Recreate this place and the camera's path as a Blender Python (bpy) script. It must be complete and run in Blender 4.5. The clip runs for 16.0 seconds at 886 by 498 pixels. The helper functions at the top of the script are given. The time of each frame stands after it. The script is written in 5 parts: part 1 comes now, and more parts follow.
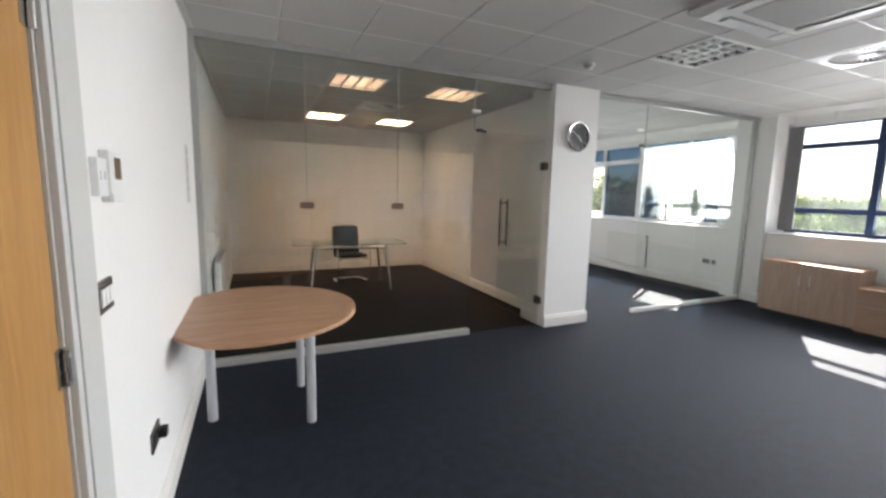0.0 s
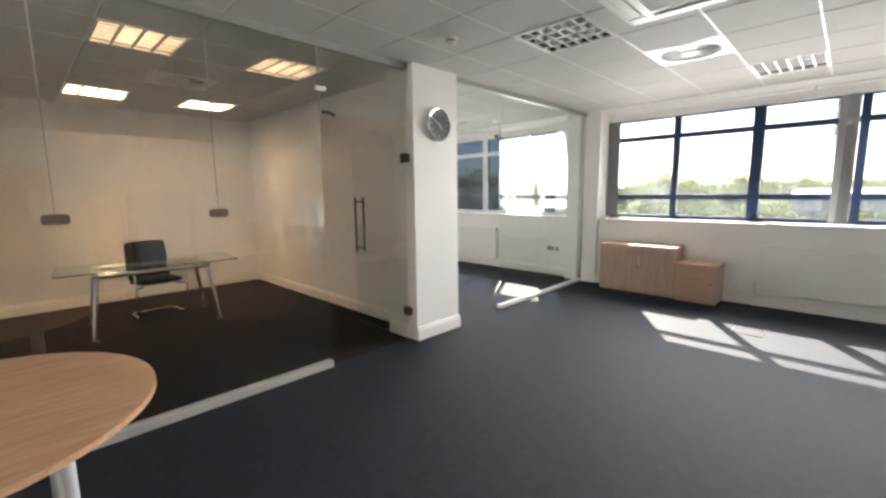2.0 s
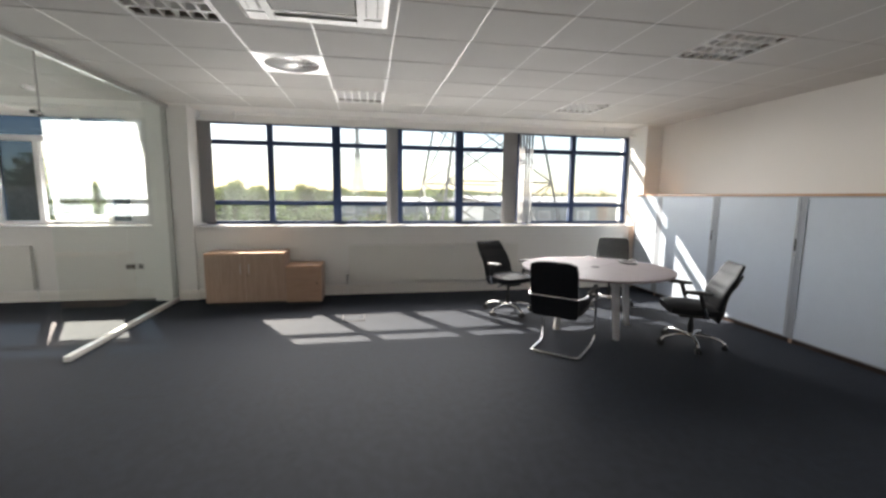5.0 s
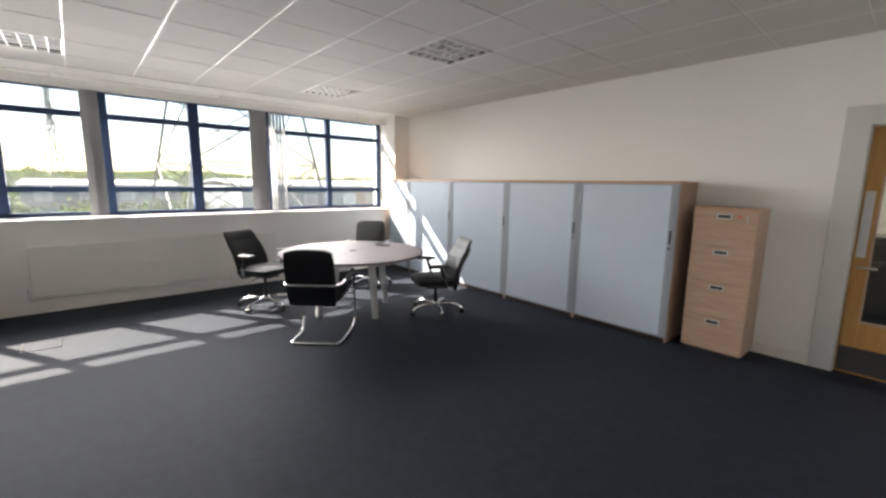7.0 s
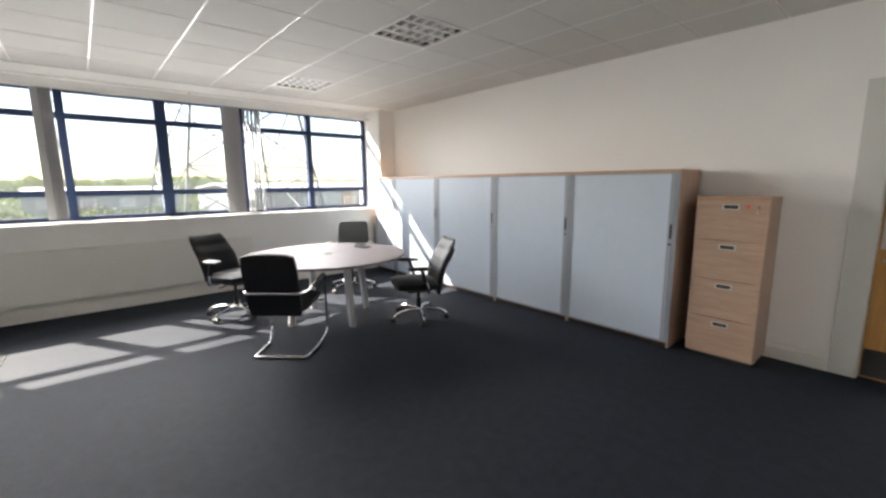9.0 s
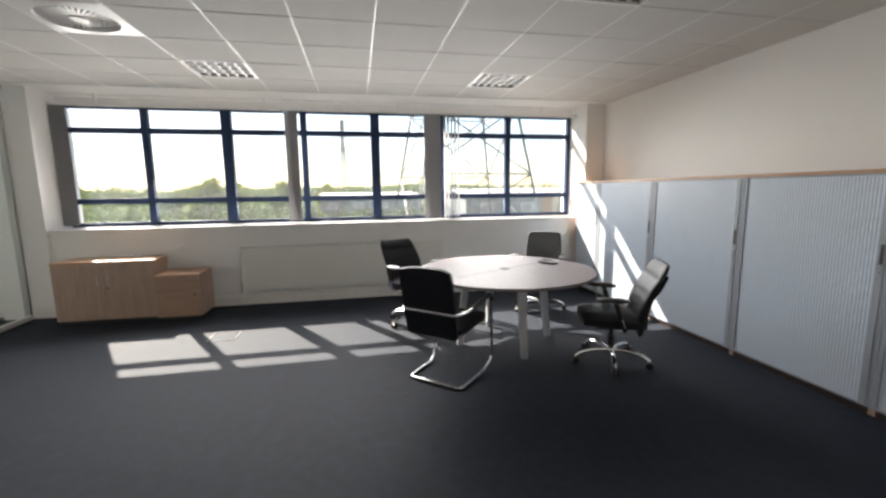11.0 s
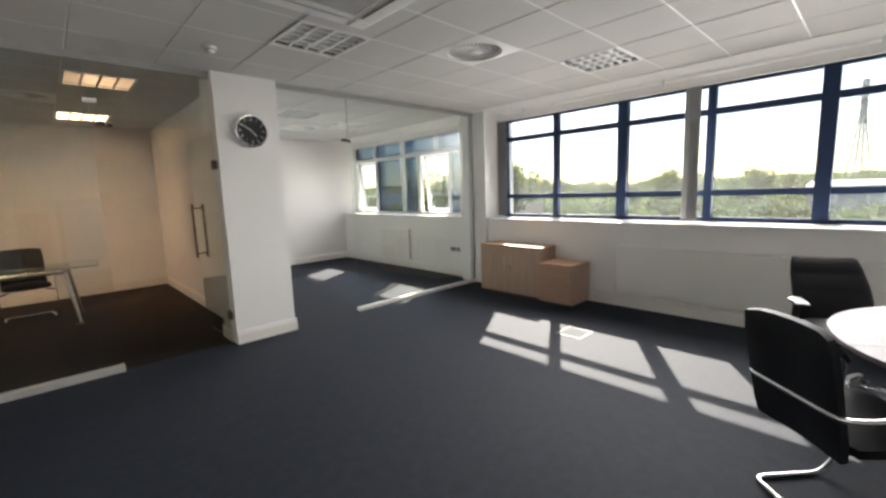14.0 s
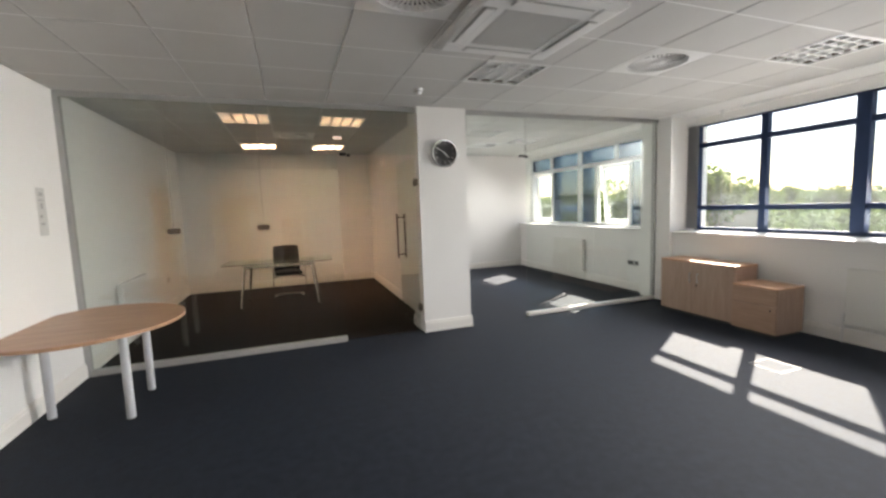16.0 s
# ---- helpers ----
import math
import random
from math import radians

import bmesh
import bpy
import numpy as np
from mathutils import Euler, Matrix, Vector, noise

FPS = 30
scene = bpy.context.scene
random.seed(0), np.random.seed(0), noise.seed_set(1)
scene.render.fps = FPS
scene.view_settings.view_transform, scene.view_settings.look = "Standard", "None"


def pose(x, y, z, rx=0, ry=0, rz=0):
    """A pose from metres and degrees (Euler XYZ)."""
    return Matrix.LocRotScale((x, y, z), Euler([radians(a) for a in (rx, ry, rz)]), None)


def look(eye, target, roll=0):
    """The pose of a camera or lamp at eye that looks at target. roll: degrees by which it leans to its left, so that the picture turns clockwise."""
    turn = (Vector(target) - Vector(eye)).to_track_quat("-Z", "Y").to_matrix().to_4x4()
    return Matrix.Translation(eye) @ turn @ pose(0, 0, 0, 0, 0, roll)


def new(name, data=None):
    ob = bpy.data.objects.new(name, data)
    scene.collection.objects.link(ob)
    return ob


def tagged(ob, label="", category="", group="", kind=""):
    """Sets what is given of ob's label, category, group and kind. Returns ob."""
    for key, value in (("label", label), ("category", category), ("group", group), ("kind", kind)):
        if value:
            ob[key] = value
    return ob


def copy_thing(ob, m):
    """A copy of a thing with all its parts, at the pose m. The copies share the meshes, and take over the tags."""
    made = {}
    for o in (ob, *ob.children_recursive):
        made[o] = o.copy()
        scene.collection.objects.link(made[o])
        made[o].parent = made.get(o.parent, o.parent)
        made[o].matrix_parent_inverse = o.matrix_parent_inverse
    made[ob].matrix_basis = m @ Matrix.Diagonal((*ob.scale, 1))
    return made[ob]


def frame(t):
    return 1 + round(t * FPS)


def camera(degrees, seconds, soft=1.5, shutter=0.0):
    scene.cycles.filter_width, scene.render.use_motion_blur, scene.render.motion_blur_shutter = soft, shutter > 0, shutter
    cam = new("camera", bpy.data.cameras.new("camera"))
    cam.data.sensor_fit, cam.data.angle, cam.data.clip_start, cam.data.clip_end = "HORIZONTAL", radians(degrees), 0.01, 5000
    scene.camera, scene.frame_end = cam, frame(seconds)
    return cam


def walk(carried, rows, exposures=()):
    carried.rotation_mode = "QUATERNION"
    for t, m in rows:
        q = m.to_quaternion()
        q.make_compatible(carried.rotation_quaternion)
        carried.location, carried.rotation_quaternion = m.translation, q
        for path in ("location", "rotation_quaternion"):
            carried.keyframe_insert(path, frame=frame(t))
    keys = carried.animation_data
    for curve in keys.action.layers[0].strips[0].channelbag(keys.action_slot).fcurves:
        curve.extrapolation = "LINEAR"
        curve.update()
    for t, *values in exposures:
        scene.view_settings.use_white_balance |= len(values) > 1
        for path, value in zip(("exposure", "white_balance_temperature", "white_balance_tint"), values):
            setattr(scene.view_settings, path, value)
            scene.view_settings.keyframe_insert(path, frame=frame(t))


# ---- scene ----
cam = camera(93.6, 16.0, soft=2.7)
PATH = [
    (0, (-0.018, 0.057, 1.537), (0.796, 1.865, 1.272), 1.3),
    (0.5, (0.006, 0.157, 1.525), (0.928, 1.912, 1.261), 0.8),
    (1, (0.042, 0.432, 1.521), (1.178, 2.062, 1.291), 0.2),
    (1.5, (0.12, 0.626, 1.539), (1.425, 2.117, 1.272), -0.1),
    (2, (0.244, 0.802, 1.533), (1.663, 2.185, 1.26), -0.7),
    (2.5, (0.387, 0.97, 1.561), (1.977, 2.152, 1.288), -1.0),
    (3, (0.412, 1.105, 1.558), (2.185, 1.99, 1.286), -1.0),
    (3.5, (0.386, 1.245, 1.572), (2.286, 1.807, 1.304), -0.7),
    (4, (0.38, 1.316, 1.553), (2.348, 1.559, 1.295), -0.2),
    (4.5, (0.389, 1.313, 1.551), (2.372, 1.254, 1.299), 0.2),
    (5, (0.383, 1.271, 1.536), (2.336, 0.92, 1.286), 0.6),
    (7.5, (0.385, 1.038, 1.556), (1.798, -0.338, 1.228), 0.3),
    (8, (0.373, 0.96, 1.543), (1.774, -0.427, 1.205), -0.1),
    (10.5, (0.92, 0.18, 1.474), (2.769, -0.532, 1.207), -0.7),
    (11, (1.01, 0.04, 1.502), (2.95, -0.355, 1.223), -0.7),
    (11.5, (1.121, -0.207, 1.518), (3.097, -0.335, 1.239), -0.7),
    (12, (1.338, -0.354, 1.547), (3.315, -0.209, 1.282), -0.3),
    (12.5, (1.499, -0.465, 1.522), (3.418, 0.031, 1.256), -0.3),
    (13, (1.654, -0.584, 1.525), (3.425, 0.3, 1.235), -1.1),
    (13.5, (1.742, -0.661, 1.528), (3.3, 0.556, 1.231), -1.6),
    (14, (1.711, -0.665, 1.526), (3.076, 0.771, 1.253), -1.9),
    (14.5, (1.613, -0.748, 1.541), (2.808, 0.838, 1.304), -1.8),
    (15, (1.493, -0.838, 1.557), (2.524, 0.863, 1.351), -1.6),
    (15.5, (1.453, -0.883, 1.568), (2.318, 0.91, 1.375), -1.5),
    (16, (1.548, -0.977, 1.559), (2.222, 0.895, 1.357), -2.0),
]
EXPOSURES = [(0.0, 3.03, 6900, 16), (2.0, 3.22, 7420, 16), (3.5, 2.92, 7450, 16), (5.0, 2.52, 7450, 16), (8.0, 2.97, 7420, 16), (10.5, 2.72, 7420, 16), (12.5, 2.32, 7420, 16), (14.0, 2.72, 7420, 16), (16.0, 2.97, 7400, 16)]
walk(cam, [(t, look(eye, target, roll)) for t, eye, target, roll in PATH], EXPOSURES)

# ---- world, sun and lamps ----
SUN_ELEV, SUN_AZ = 39.5, math.atan2(0.53, 0.89)      # height in degrees, bearing from +x towards +y
world = bpy.data.worlds.new("sky")
scene.world = world
world.use_nodes = True
wn = world.node_tree.nodes
sky = wn.new("ShaderNodeTexSky")
sky.sky_type = "NISHITA"
sky.sun_disc = False
sky.sun_elevation = radians(SUN_ELEV)
sky.sun_rotation = math.pi / 2 - SUN_AZ
sky.dust_density = 0.6
wn["Background"].inputs["Strength"].default_value = 0.05
world.node_tree.links.new(sky.outputs[0], wn["Background"].inputs["Color"])

sun_data = bpy.data.lights.new("sun", "SUN")
sun_data.energy, sun_data.angle, sun_data.color = 5.0, radians(0.55), (1.0, 0.95, 0.87)
sun_dir = Vector((math.cos(SUN_AZ) * math.cos(radians(SUN_ELEV)), math.sin(SUN_AZ) * math.cos(radians(SUN_ELEV)), math.sin(radians(SUN_ELEV))))
sun = new("sun", sun_data)
sun.matrix_world = look(sun_dir * 60, (0, 0, 0))


def area_lamp(name, m, sx, sy, power, color):
    d = bpy.data.lights.new(name, "AREA")
    d.shape, d.size, d.size_y, d.energy, d.color = "RECTANGLE", sx, sy, power, color
    ob = new(name, d)
    ob.matrix_world = m
    return ob



# skylight in the window openings
for y, w, p in ((0.40, 6.2, 33.0), (6.4, 3.0, 12.0)):
    lamp = area_lamp("window_light", look((7.33, y, 1.86), (0.5, y, -0.4)), w, 1.4, p, (0.89, 0.955, 1.0))
    lamp.data.spread = radians(100)


# ---- materials ----
def material(name, color, rough=0.5, metal=0.0, vary=0.12, scale=6.0, fine=80.0, bump=0.05, dist=0.002, sheen=0.0, coat=0.0, stretch=(1, 1, 1), emit=None, power=0.0):
    m = bpy.data.materials.new(name)
    m.use_nodes = True
    t = m.node_tree
    n, link = t.nodes, t.links.new
    p = n["Principled BSDF"]
    p.inputs["Roughness"].default_value = rough
    p.inputs["Metallic"].default_value = metal
    p.inputs["Sheen Weight"].default_value = sheen
    p.inputs["Coat Weight"].default_value = coat
    co = n.new("ShaderNodeTexCoord")
    mp = n.new("ShaderNodeMapping")
    mp.inputs["Scale"].default_value = stretch
    link(co.outputs["Object"], mp.inputs["Vector"])
    big, small = n.new("ShaderNodeTexNoise"), n.new("ShaderNodeTexNoise")
    big.inputs["Scale"].default_value, small.inputs["Scale"].default_value = scale, fine
    big.inputs["Detail"].default_value, small.inputs["Detail"].default_value = 3, 3
    for x in (big, small):
        link(mp.outputs[0], x.inputs["Vector"])
    add = n.new("ShaderNodeMath")
    add.operation = "ADD"
    link(big.outputs[0], add.inputs[0])
    link(small.outputs[0], add.inputs[1])
    ramp = n.new("ShaderNodeMapRange")
    ramp.inputs["From Min"].default_value, ramp.inputs["From Max"].default_value = 0.6, 1.4
    ramp.inputs["To Min"].default_value, ramp.inputs["To Max"].default_value = 1 - vary, 1 + vary
    link(add.outputs[0], ramp.inputs[0])
    mul = n.new("ShaderNodeVectorMath")
    mul.operation = "SCALE"
    mul.inputs[0].default_value = color
    link(ramp.outputs[0], mul.inputs["Scale"])
    link(mul.outputs[0], p.inputs["Base Color"])
    rr = n.new("ShaderNodeMapRange")
    rr.inputs["To Min"].default_value, rr.inputs["To Max"].default_value = max(rough - 0.07, 0.02), min(rough + 0.07, 1)
    link(big.outputs[0], rr.inputs[0])
    link(rr.outputs[0], p.inputs["Roughness"])
    if bump:
        b = n.new("ShaderNodeBump")
        b.inputs["Strength"].default_value, b.inputs["Distance"].default_value = bump, dist
        link(small.outputs[0], b.inputs["Height"])
        link(b.outputs[0], p.inputs["Normal"])
    if emit:
        p.inputs["Emission Color"].default_value = (*emit, 1)
        p.inputs["Emission Strength"].default_value = power
    return m


def wood(name, dark, light, rough=0.4, grain=9.0, along="x", coat=0.1):
    m = bpy.data.materials.new(name)
    m.use_nodes = True
    t = m.node_tree
    n, link = t.nodes, t.links.new
    p = n["Principled BSDF"]
    p.inputs["Roughness"].default_value = rough
    p.inputs["Coat Weight"].default_value = coat
    co, mp, info = n.new("ShaderNodeTexCoord"), n.new("ShaderNodeMapping"), n.new("ShaderNodeObjectInfo")
    k = {"x": (0.7, 9, 9), "y": (9, 0.7, 9), "z": (9, 9, 0.7)}[along]
    mp.inputs["Scale"].default_value = k
    off = n.new("ShaderNodeVectorMath")
    off.operation = "MULTIPLY_ADD"
    off.inputs[1].default_value, off.inputs[2].default_value = (1, 1, 1), (0, 0, 0)
    link(co.outputs["Object"], off.inputs[0])
    sc = n.new("ShaderNodeMath")
    sc.operation = "MULTIPLY"
    sc.inputs[1].default_value = 17.0
    link(info.outputs["Random"], sc.inputs[0])
    link(sc.outputs[0], off.inputs[2])
    link(off.outputs[0], mp.inputs["Vector"])
    a, b = n.new("ShaderNodeTexNoise"), n.new("ShaderNodeTexNoise")
    a.inputs["Scale"].default_value, a.inputs["Detail"].default_value, a.inputs["Distortion"].default_value = grain * 0.35, 6, 1.2
    b.inputs["Scale"].default_value, b.inputs["Detail"].default_value = grain * 2.2, 4
    link(mp.outputs[0], a.inputs["Vector"])
    link(mp.outputs[0], b.inputs["Vector"])
    mixv = n.new("ShaderNodeMath")
    mixv.operation = "MULTIPLY_ADD"
    mixv.inputs[1].default_value = 0.45
    link(b.outputs[0], mixv.inputs[0])
    link(a.outputs[0], mixv.inputs[2])
    r = n.new("ShaderNodeValToRGB")
    r.color_ramp.elements[0].position, r.color_ramp.elements[1].position = 0.5, 0.95
    r.color_ramp.elements[0].color, r.color_ramp.elements[1].color = (*dark, 1), (*light, 1)
    link(mixv.outputs[0], r.inputs[0])
    link(r.outputs[0], p.inputs["Base Color"])
    bp = n.new("ShaderNodeBump")
    bp.inputs["Strength"].default_value, bp.inputs["Distance"].default_value = 0.05, 0.001
    link(b.outputs[0], bp.inputs["Height"])
    link(bp.outputs[0], p.inputs["Normal"])
    return m


def pane_glass(name, tint, rough=0.0, gloss=0.055, haze=0.0):
    """Thin sheet glass: clear with a tint, a Fresnel gloss on it and a pale film that imitates haze."""
    m = bpy.data.materials.new(name)
    m.use_nodes = True
    n, link = m.node_tree.nodes, m.node_tree.links.new
    n.remove(n["Principled BSDF"])
    tr, gl, mx = n.new("ShaderNodeBsdfTransparent"), n.new("ShaderNodeBsdfGlossy"), n.new("ShaderNodeMixShader")
    tr.inputs[0].default_value = (*tint, 1)
    gl.inputs["Roughness"].default_value = rough
    gl.inputs["Color"].default_value = (0.95, 1, 0.98, 1)
    lw, pw, ma = n.new("ShaderNodeLayerWeight"), n.new("ShaderNodeMath"), n.new("ShaderNodeMath")
    lw.inputs["Blend"].default_value = 0.5
    pw.operation, ma.operation = "POWER", "MULTIPLY_ADD"
    pw.inputs[1].default_value, ma.inputs[1].default_value, ma.inputs[2].default_value = 4.5, 0.6, gloss
    link(lw.outputs["Facing"], pw.inputs[0])
    link(pw.outputs[0], ma.inputs[0])
    link(ma.outputs[0], mx.inputs[0])
    body = tr.outputs[0]
    if haze:
        # uneven pale film, put in to veil the view like outdoor haze
        film, both, co, noise, amount = n.new("ShaderNodeBsdfTranslucent"), n.new("ShaderNodeMixShader"), n.new("ShaderNodeTexCoord"), n.new("ShaderNodeTexNoise"), n.new("ShaderNodeMapRange")
        film.inputs["Color"].default_value = (0.95, 0.96, 1.0, 1)
        noise.inputs["Scale"].default_value, noise.inputs["Detail"].default_value = 2.2, 6
        amount.inputs["To Min"].default_value, amount.inputs["To Max"].default_value = haze * 0.7, haze * 1.3
        link(co.outputs["Object"], noise.inputs["Vector"])
        link(noise.outputs[0], amount.inputs[0])
        link(amount.outputs[0], both.inputs[0])
        link(tr.outputs[0], both.inputs[1])
        link(film.outputs[0], both.inputs[2])
        body = both.outputs[0]
    link(body, mx.inputs[1])
    link(gl.outputs[0], mx.inputs[2])
    link(mx.outputs[0], n["Material Output"].inputs[0])
    return m


def carpet_material():
    m = material("carpet", (0.0145, 0.0193, 0.0296), 0.74, vary=0.55, scale=13, fine=140, bump=0.7, dist=0.004)
    return m


WALL = material("wall_paint", (0.84, 0.83, 0.81), 0.55, vary=0.02, scale=1.5, fine=140, bump=0.04, dist=0.001)
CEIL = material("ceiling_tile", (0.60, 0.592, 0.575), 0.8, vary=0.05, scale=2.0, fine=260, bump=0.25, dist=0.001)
TBAR = material("ceiling_bar", (0.82, 0.82, 0.81), 0.35, vary=0.02, bump=0)
CARPET = carpet_material()
CARPET.node_tree.nodes["Principled BSDF"].inputs["Specular IOR Level"].default_value = 0.21
CARPET_BROWN = material("brown_carpet", (0.024, 0.019, 0.017), 0.95, vary=0.5, scale=38, fine=170, bump=0.6, dist=0.004)
CARPET_BROWN.node_tree.nodes["Principled BSDF"].inputs["Specular IOR Level"].default_value = 0.12
SKIRT = material("skirting_paint", (0.80, 0.78, 0.74), 0.35, vary=0.03, scale=3, bump=0.02)
SILL = material("sill_paint", (0.84, 0.83, 0.81), 0.16, vary=0.02, scale=3, bump=0.01)
BLUE = material("frame_blue", (0.018, 0.035, 0.085), 0.6, vary=0.1, bump=0.02)
BLUE.node_tree.nodes["Principled BSDF"].inputs["Specular IOR Level"].default_value = 0.2
UPVC = material("white_frame", (0.78, 0.79, 0.79), 0.35, vary=0.02, bump=0.01)
GLASS = pane_glass("partition_glass", (0.965, 0.985, 0.975))
GLASS_OUT = pane_glass("window_glass", (0.90, 0.93, 0.94), gloss=0.06, haze=0.008)
GLASS_TINT = pane_glass("solar_glass", (0.135, 0.185, 0.235), gloss=0.06, haze=0.006)
OAK = wood("oak_veneer", (0.41, 0.205, 0.062), (0.53, 0.285, 0.10), 0.35, along="z", coat=0.3)
BEECH = wood("beech_laminate", (0.38, 0.25, 0.185), (0.48, 0.335, 0.255), 0.45, along="z")
BEECH_Y = wood("beech_drawer", (0.39, 0.24, 0.165), (0.48, 0.315, 0.225), 0.45, along="y")
BEECH_H = wood("beech_top", (0.40, 0.215, 0.125), (0.56, 0.335, 0.205), 0.4, along="x")
BEECH_X = wood("beech_front", (0.41, 0.265, 0.19), (0.52, 0.36, 0.27), 0.45, along="x")
MAPLE = wood("maple_top", (0.195, 0.16, 0.172), (0.225, 0.19, 0.203), 0.5, along="x", coat=0.0)
MAPLE.node_tree.nodes["Principled BSDF"].inputs["Specular IOR Level"].default_value = 0.12
CHROME = material("chrome", (0.80, 0.80, 0.80), 0.12, 1.0, vary=0.03, bump=0)
STEEL = material("brushed_steel", (0.55, 0.54, 0.52), 0.3, 1.0, vary=0.08, fine=200, bump=0.03)
ALLOY = material("polished_alloy", (0.80, 0.79, 0.77), 0.22, 0.75, vary=0.03, bump=0)
SILVER = material("silver_paint", (0.60, 0.61, 0.63), 0.4, 0.3, vary=0.04, bump=0.02)
LEATHER = material("black_leather", (0.012, 0.0135, 0.017), 0.5, vary=0.2, scale=5, fine=150, bump=0.25, dist=0.002)
LEATHER.node_tree.nodes["Principled BSDF"].inputs["Specular IOR Level"].default_value = 0.2
FABRIC = material("black_fabric", (0.012, 0.013, 0.016), 0.85, vary=0.25, scale=6, fine=500, bump=0.4, sheen=0.05)
PLASTIC = material("black_plastic", (0.015, 0.015, 0.016), 0.45, vary=0.1, bump=0.03)
WHITE = material("white_plastic", (0.80, 0.80, 0.79), 0.35, vary=0.02, bump=0.01)
CREAM = material("radiator_enamel", (0.79, 0.78, 0.74), 0.35, vary=0.02, scale=3, bump=0.02)
TAMBOUR = material("tambour_slats", (0.57, 0.65, 0.75), 0.38, vary=0.03, bump=0.02)
TAMFRAME = material("tambour_frame", (0.33, 0.36, 0.41), 0.4, vary=0.04, bump=0.02)
BROWN = material("brown_plinth", (0.03, 0.016, 0.013), 0.5, vary=0.12, bump=0.04)
BLIND = material("blind_fabric", (0.32, 0.32, 0.33), 0.8, vary=0.05, fine=300, bump=0.15)
TRIM = material("trim_paint", (0.60, 0.60, 0.58), 0.4, vary=0.03, scale=3, bump=0.02)
UPSTAND = material("upstand_paint", (0.40, 0.39, 0.37), 0.5, vary=0.06, scale=3, bump=0.03)
BRONZE = material("dark_bronze", (0.13, 0.12, 0.11), 0.35, 0.8, vary=0.06, bump=0)
KICK = material("dark_kick_plate", (0.07, 0.07, 0.072), 0.35, 0.4, vary=0.12, fine=150, bump=0.03)
GREY = material("grey_trim", (0.40, 0.40, 0.39), 0.4, 0.2, vary=0.04, bump=0.02)


# ---- builders ----
def box(bm, x0, y0, z0, x1, y1, z1, bevel=0.0):
    r = bmesh.ops.create_cube(bm, size=1, matrix=Matrix.LocRotScale(((x0 + x1) / 2, (y0 + y1) / 2, (z0 + z1) / 2), None, (abs(x1 - x0), abs(y1 - y0), abs(z1 - z0))))
    if bevel:
        vs = set(r["verts"])
        es = [e for e in bm.edges if e.verts[0] in vs and e.verts[1] in vs]
        bmesh.ops.bevel(bm, geom=es, offset=bevel, segments=2, affect="EDGES", profile=0.6)
    return bm


def B(x0, y0, z0, x1, y1, z1, bevel=0.0):
    return box(bmesh.new(), x0, y0, z0, x1, y1, z1, bevel)


def rod(bm, a, b, r, r2=None, seg=14):
    a, b = Vector(a), Vector(b)
    d = b - a
    m = Matrix.Translation((a + b) / 2) @ d.to_track_quat("Z", "Y").to_matrix().to_4x4()
    bmesh.ops.create_cone(bm, cap_ends=True, segments=seg, radius1=r, radius2=r if r2 is None else r2, depth=d.length, matrix=m)
    return bm


def bend(pts, radius=0.05, steps=5):
    """Rounds the corners of a line of points."""
    out = [Vector(pts[0])]
    for p, c, q in zip(pts, pts[1:], pts[2:]):
        p, c, q = Vector(p), Vector(c), Vector(q)
        u, v = p - c, q - c
        k = min(radius, u.length * 0.49, v.length * 0.49)
        a, b = c + u.normalized() * k, c + v.normalized() * k
        for i in range(steps + 1):
            s = i / steps
            out.append(a * (1 - s) ** 2 + c * 2 * s * (1 - s) + b * s * s)
    out.append(Vector(pts[-1]))
    return out


def tube(bm, pts, r, seg=10, closed=False):
    pts = [Vector(p) for p in pts]
    rings, up = [], None
    count = len(pts)
    for i, p in enumerate(pts):
        a = pts[i - 1] if (i or closed) else p
        b = pts[(i + 1) % count] if (i < count - 1 or closed) else p
        d = (b - a).normalized()
        if up is None:
            up = d.orthogonal().normalized()
        up = (up - d * up.dot(d)).normalized()
        side = d.cross(up)
        rings.append([bm.verts.new(p + (up * math.cos(w) + side * math.sin(w)) * r) for w in [2 * math.pi * k / seg for k in range(seg)]])
    pairs = list(zip(rings, rings[1:])) + ([(rings[-1], rings[0])] if closed else [])
    for a, b in pairs:
        for k in range(seg):
            bm.faces.new((a[k], a[(k + 1) % seg], b[(k + 1) % seg], b[k]))
    if not closed:
        bm.faces.new(rings[0][::-1])
        bm.faces.new(rings[-1])
    return bm


def prism(bm, outline, z0, z1, bevel=0.0):
    lo = [bm.verts.new((x, y, z0)) for x, y in outline]
    hi = [bm.verts.new((x, y, z1)) for x, y in outline]
    k = len(outline)
    sides = [bm.faces.new((lo[i], lo[(i + 1) % k], hi[(i + 1) % k], hi[i])) for i in range(k)]
    top, bot = bm.faces.new(hi), bm.faces.new(lo[::-1])
    if bevel:
        es = [e for e in bm.edges if (e.verts[0] in hi and e.verts[1] in hi) or (e.verts[0] in lo and e.verts[1] in lo)]
        bmesh.ops.bevel(bm, geom=es, offset=bevel, segments=2, affect="EDGES")
    return bm


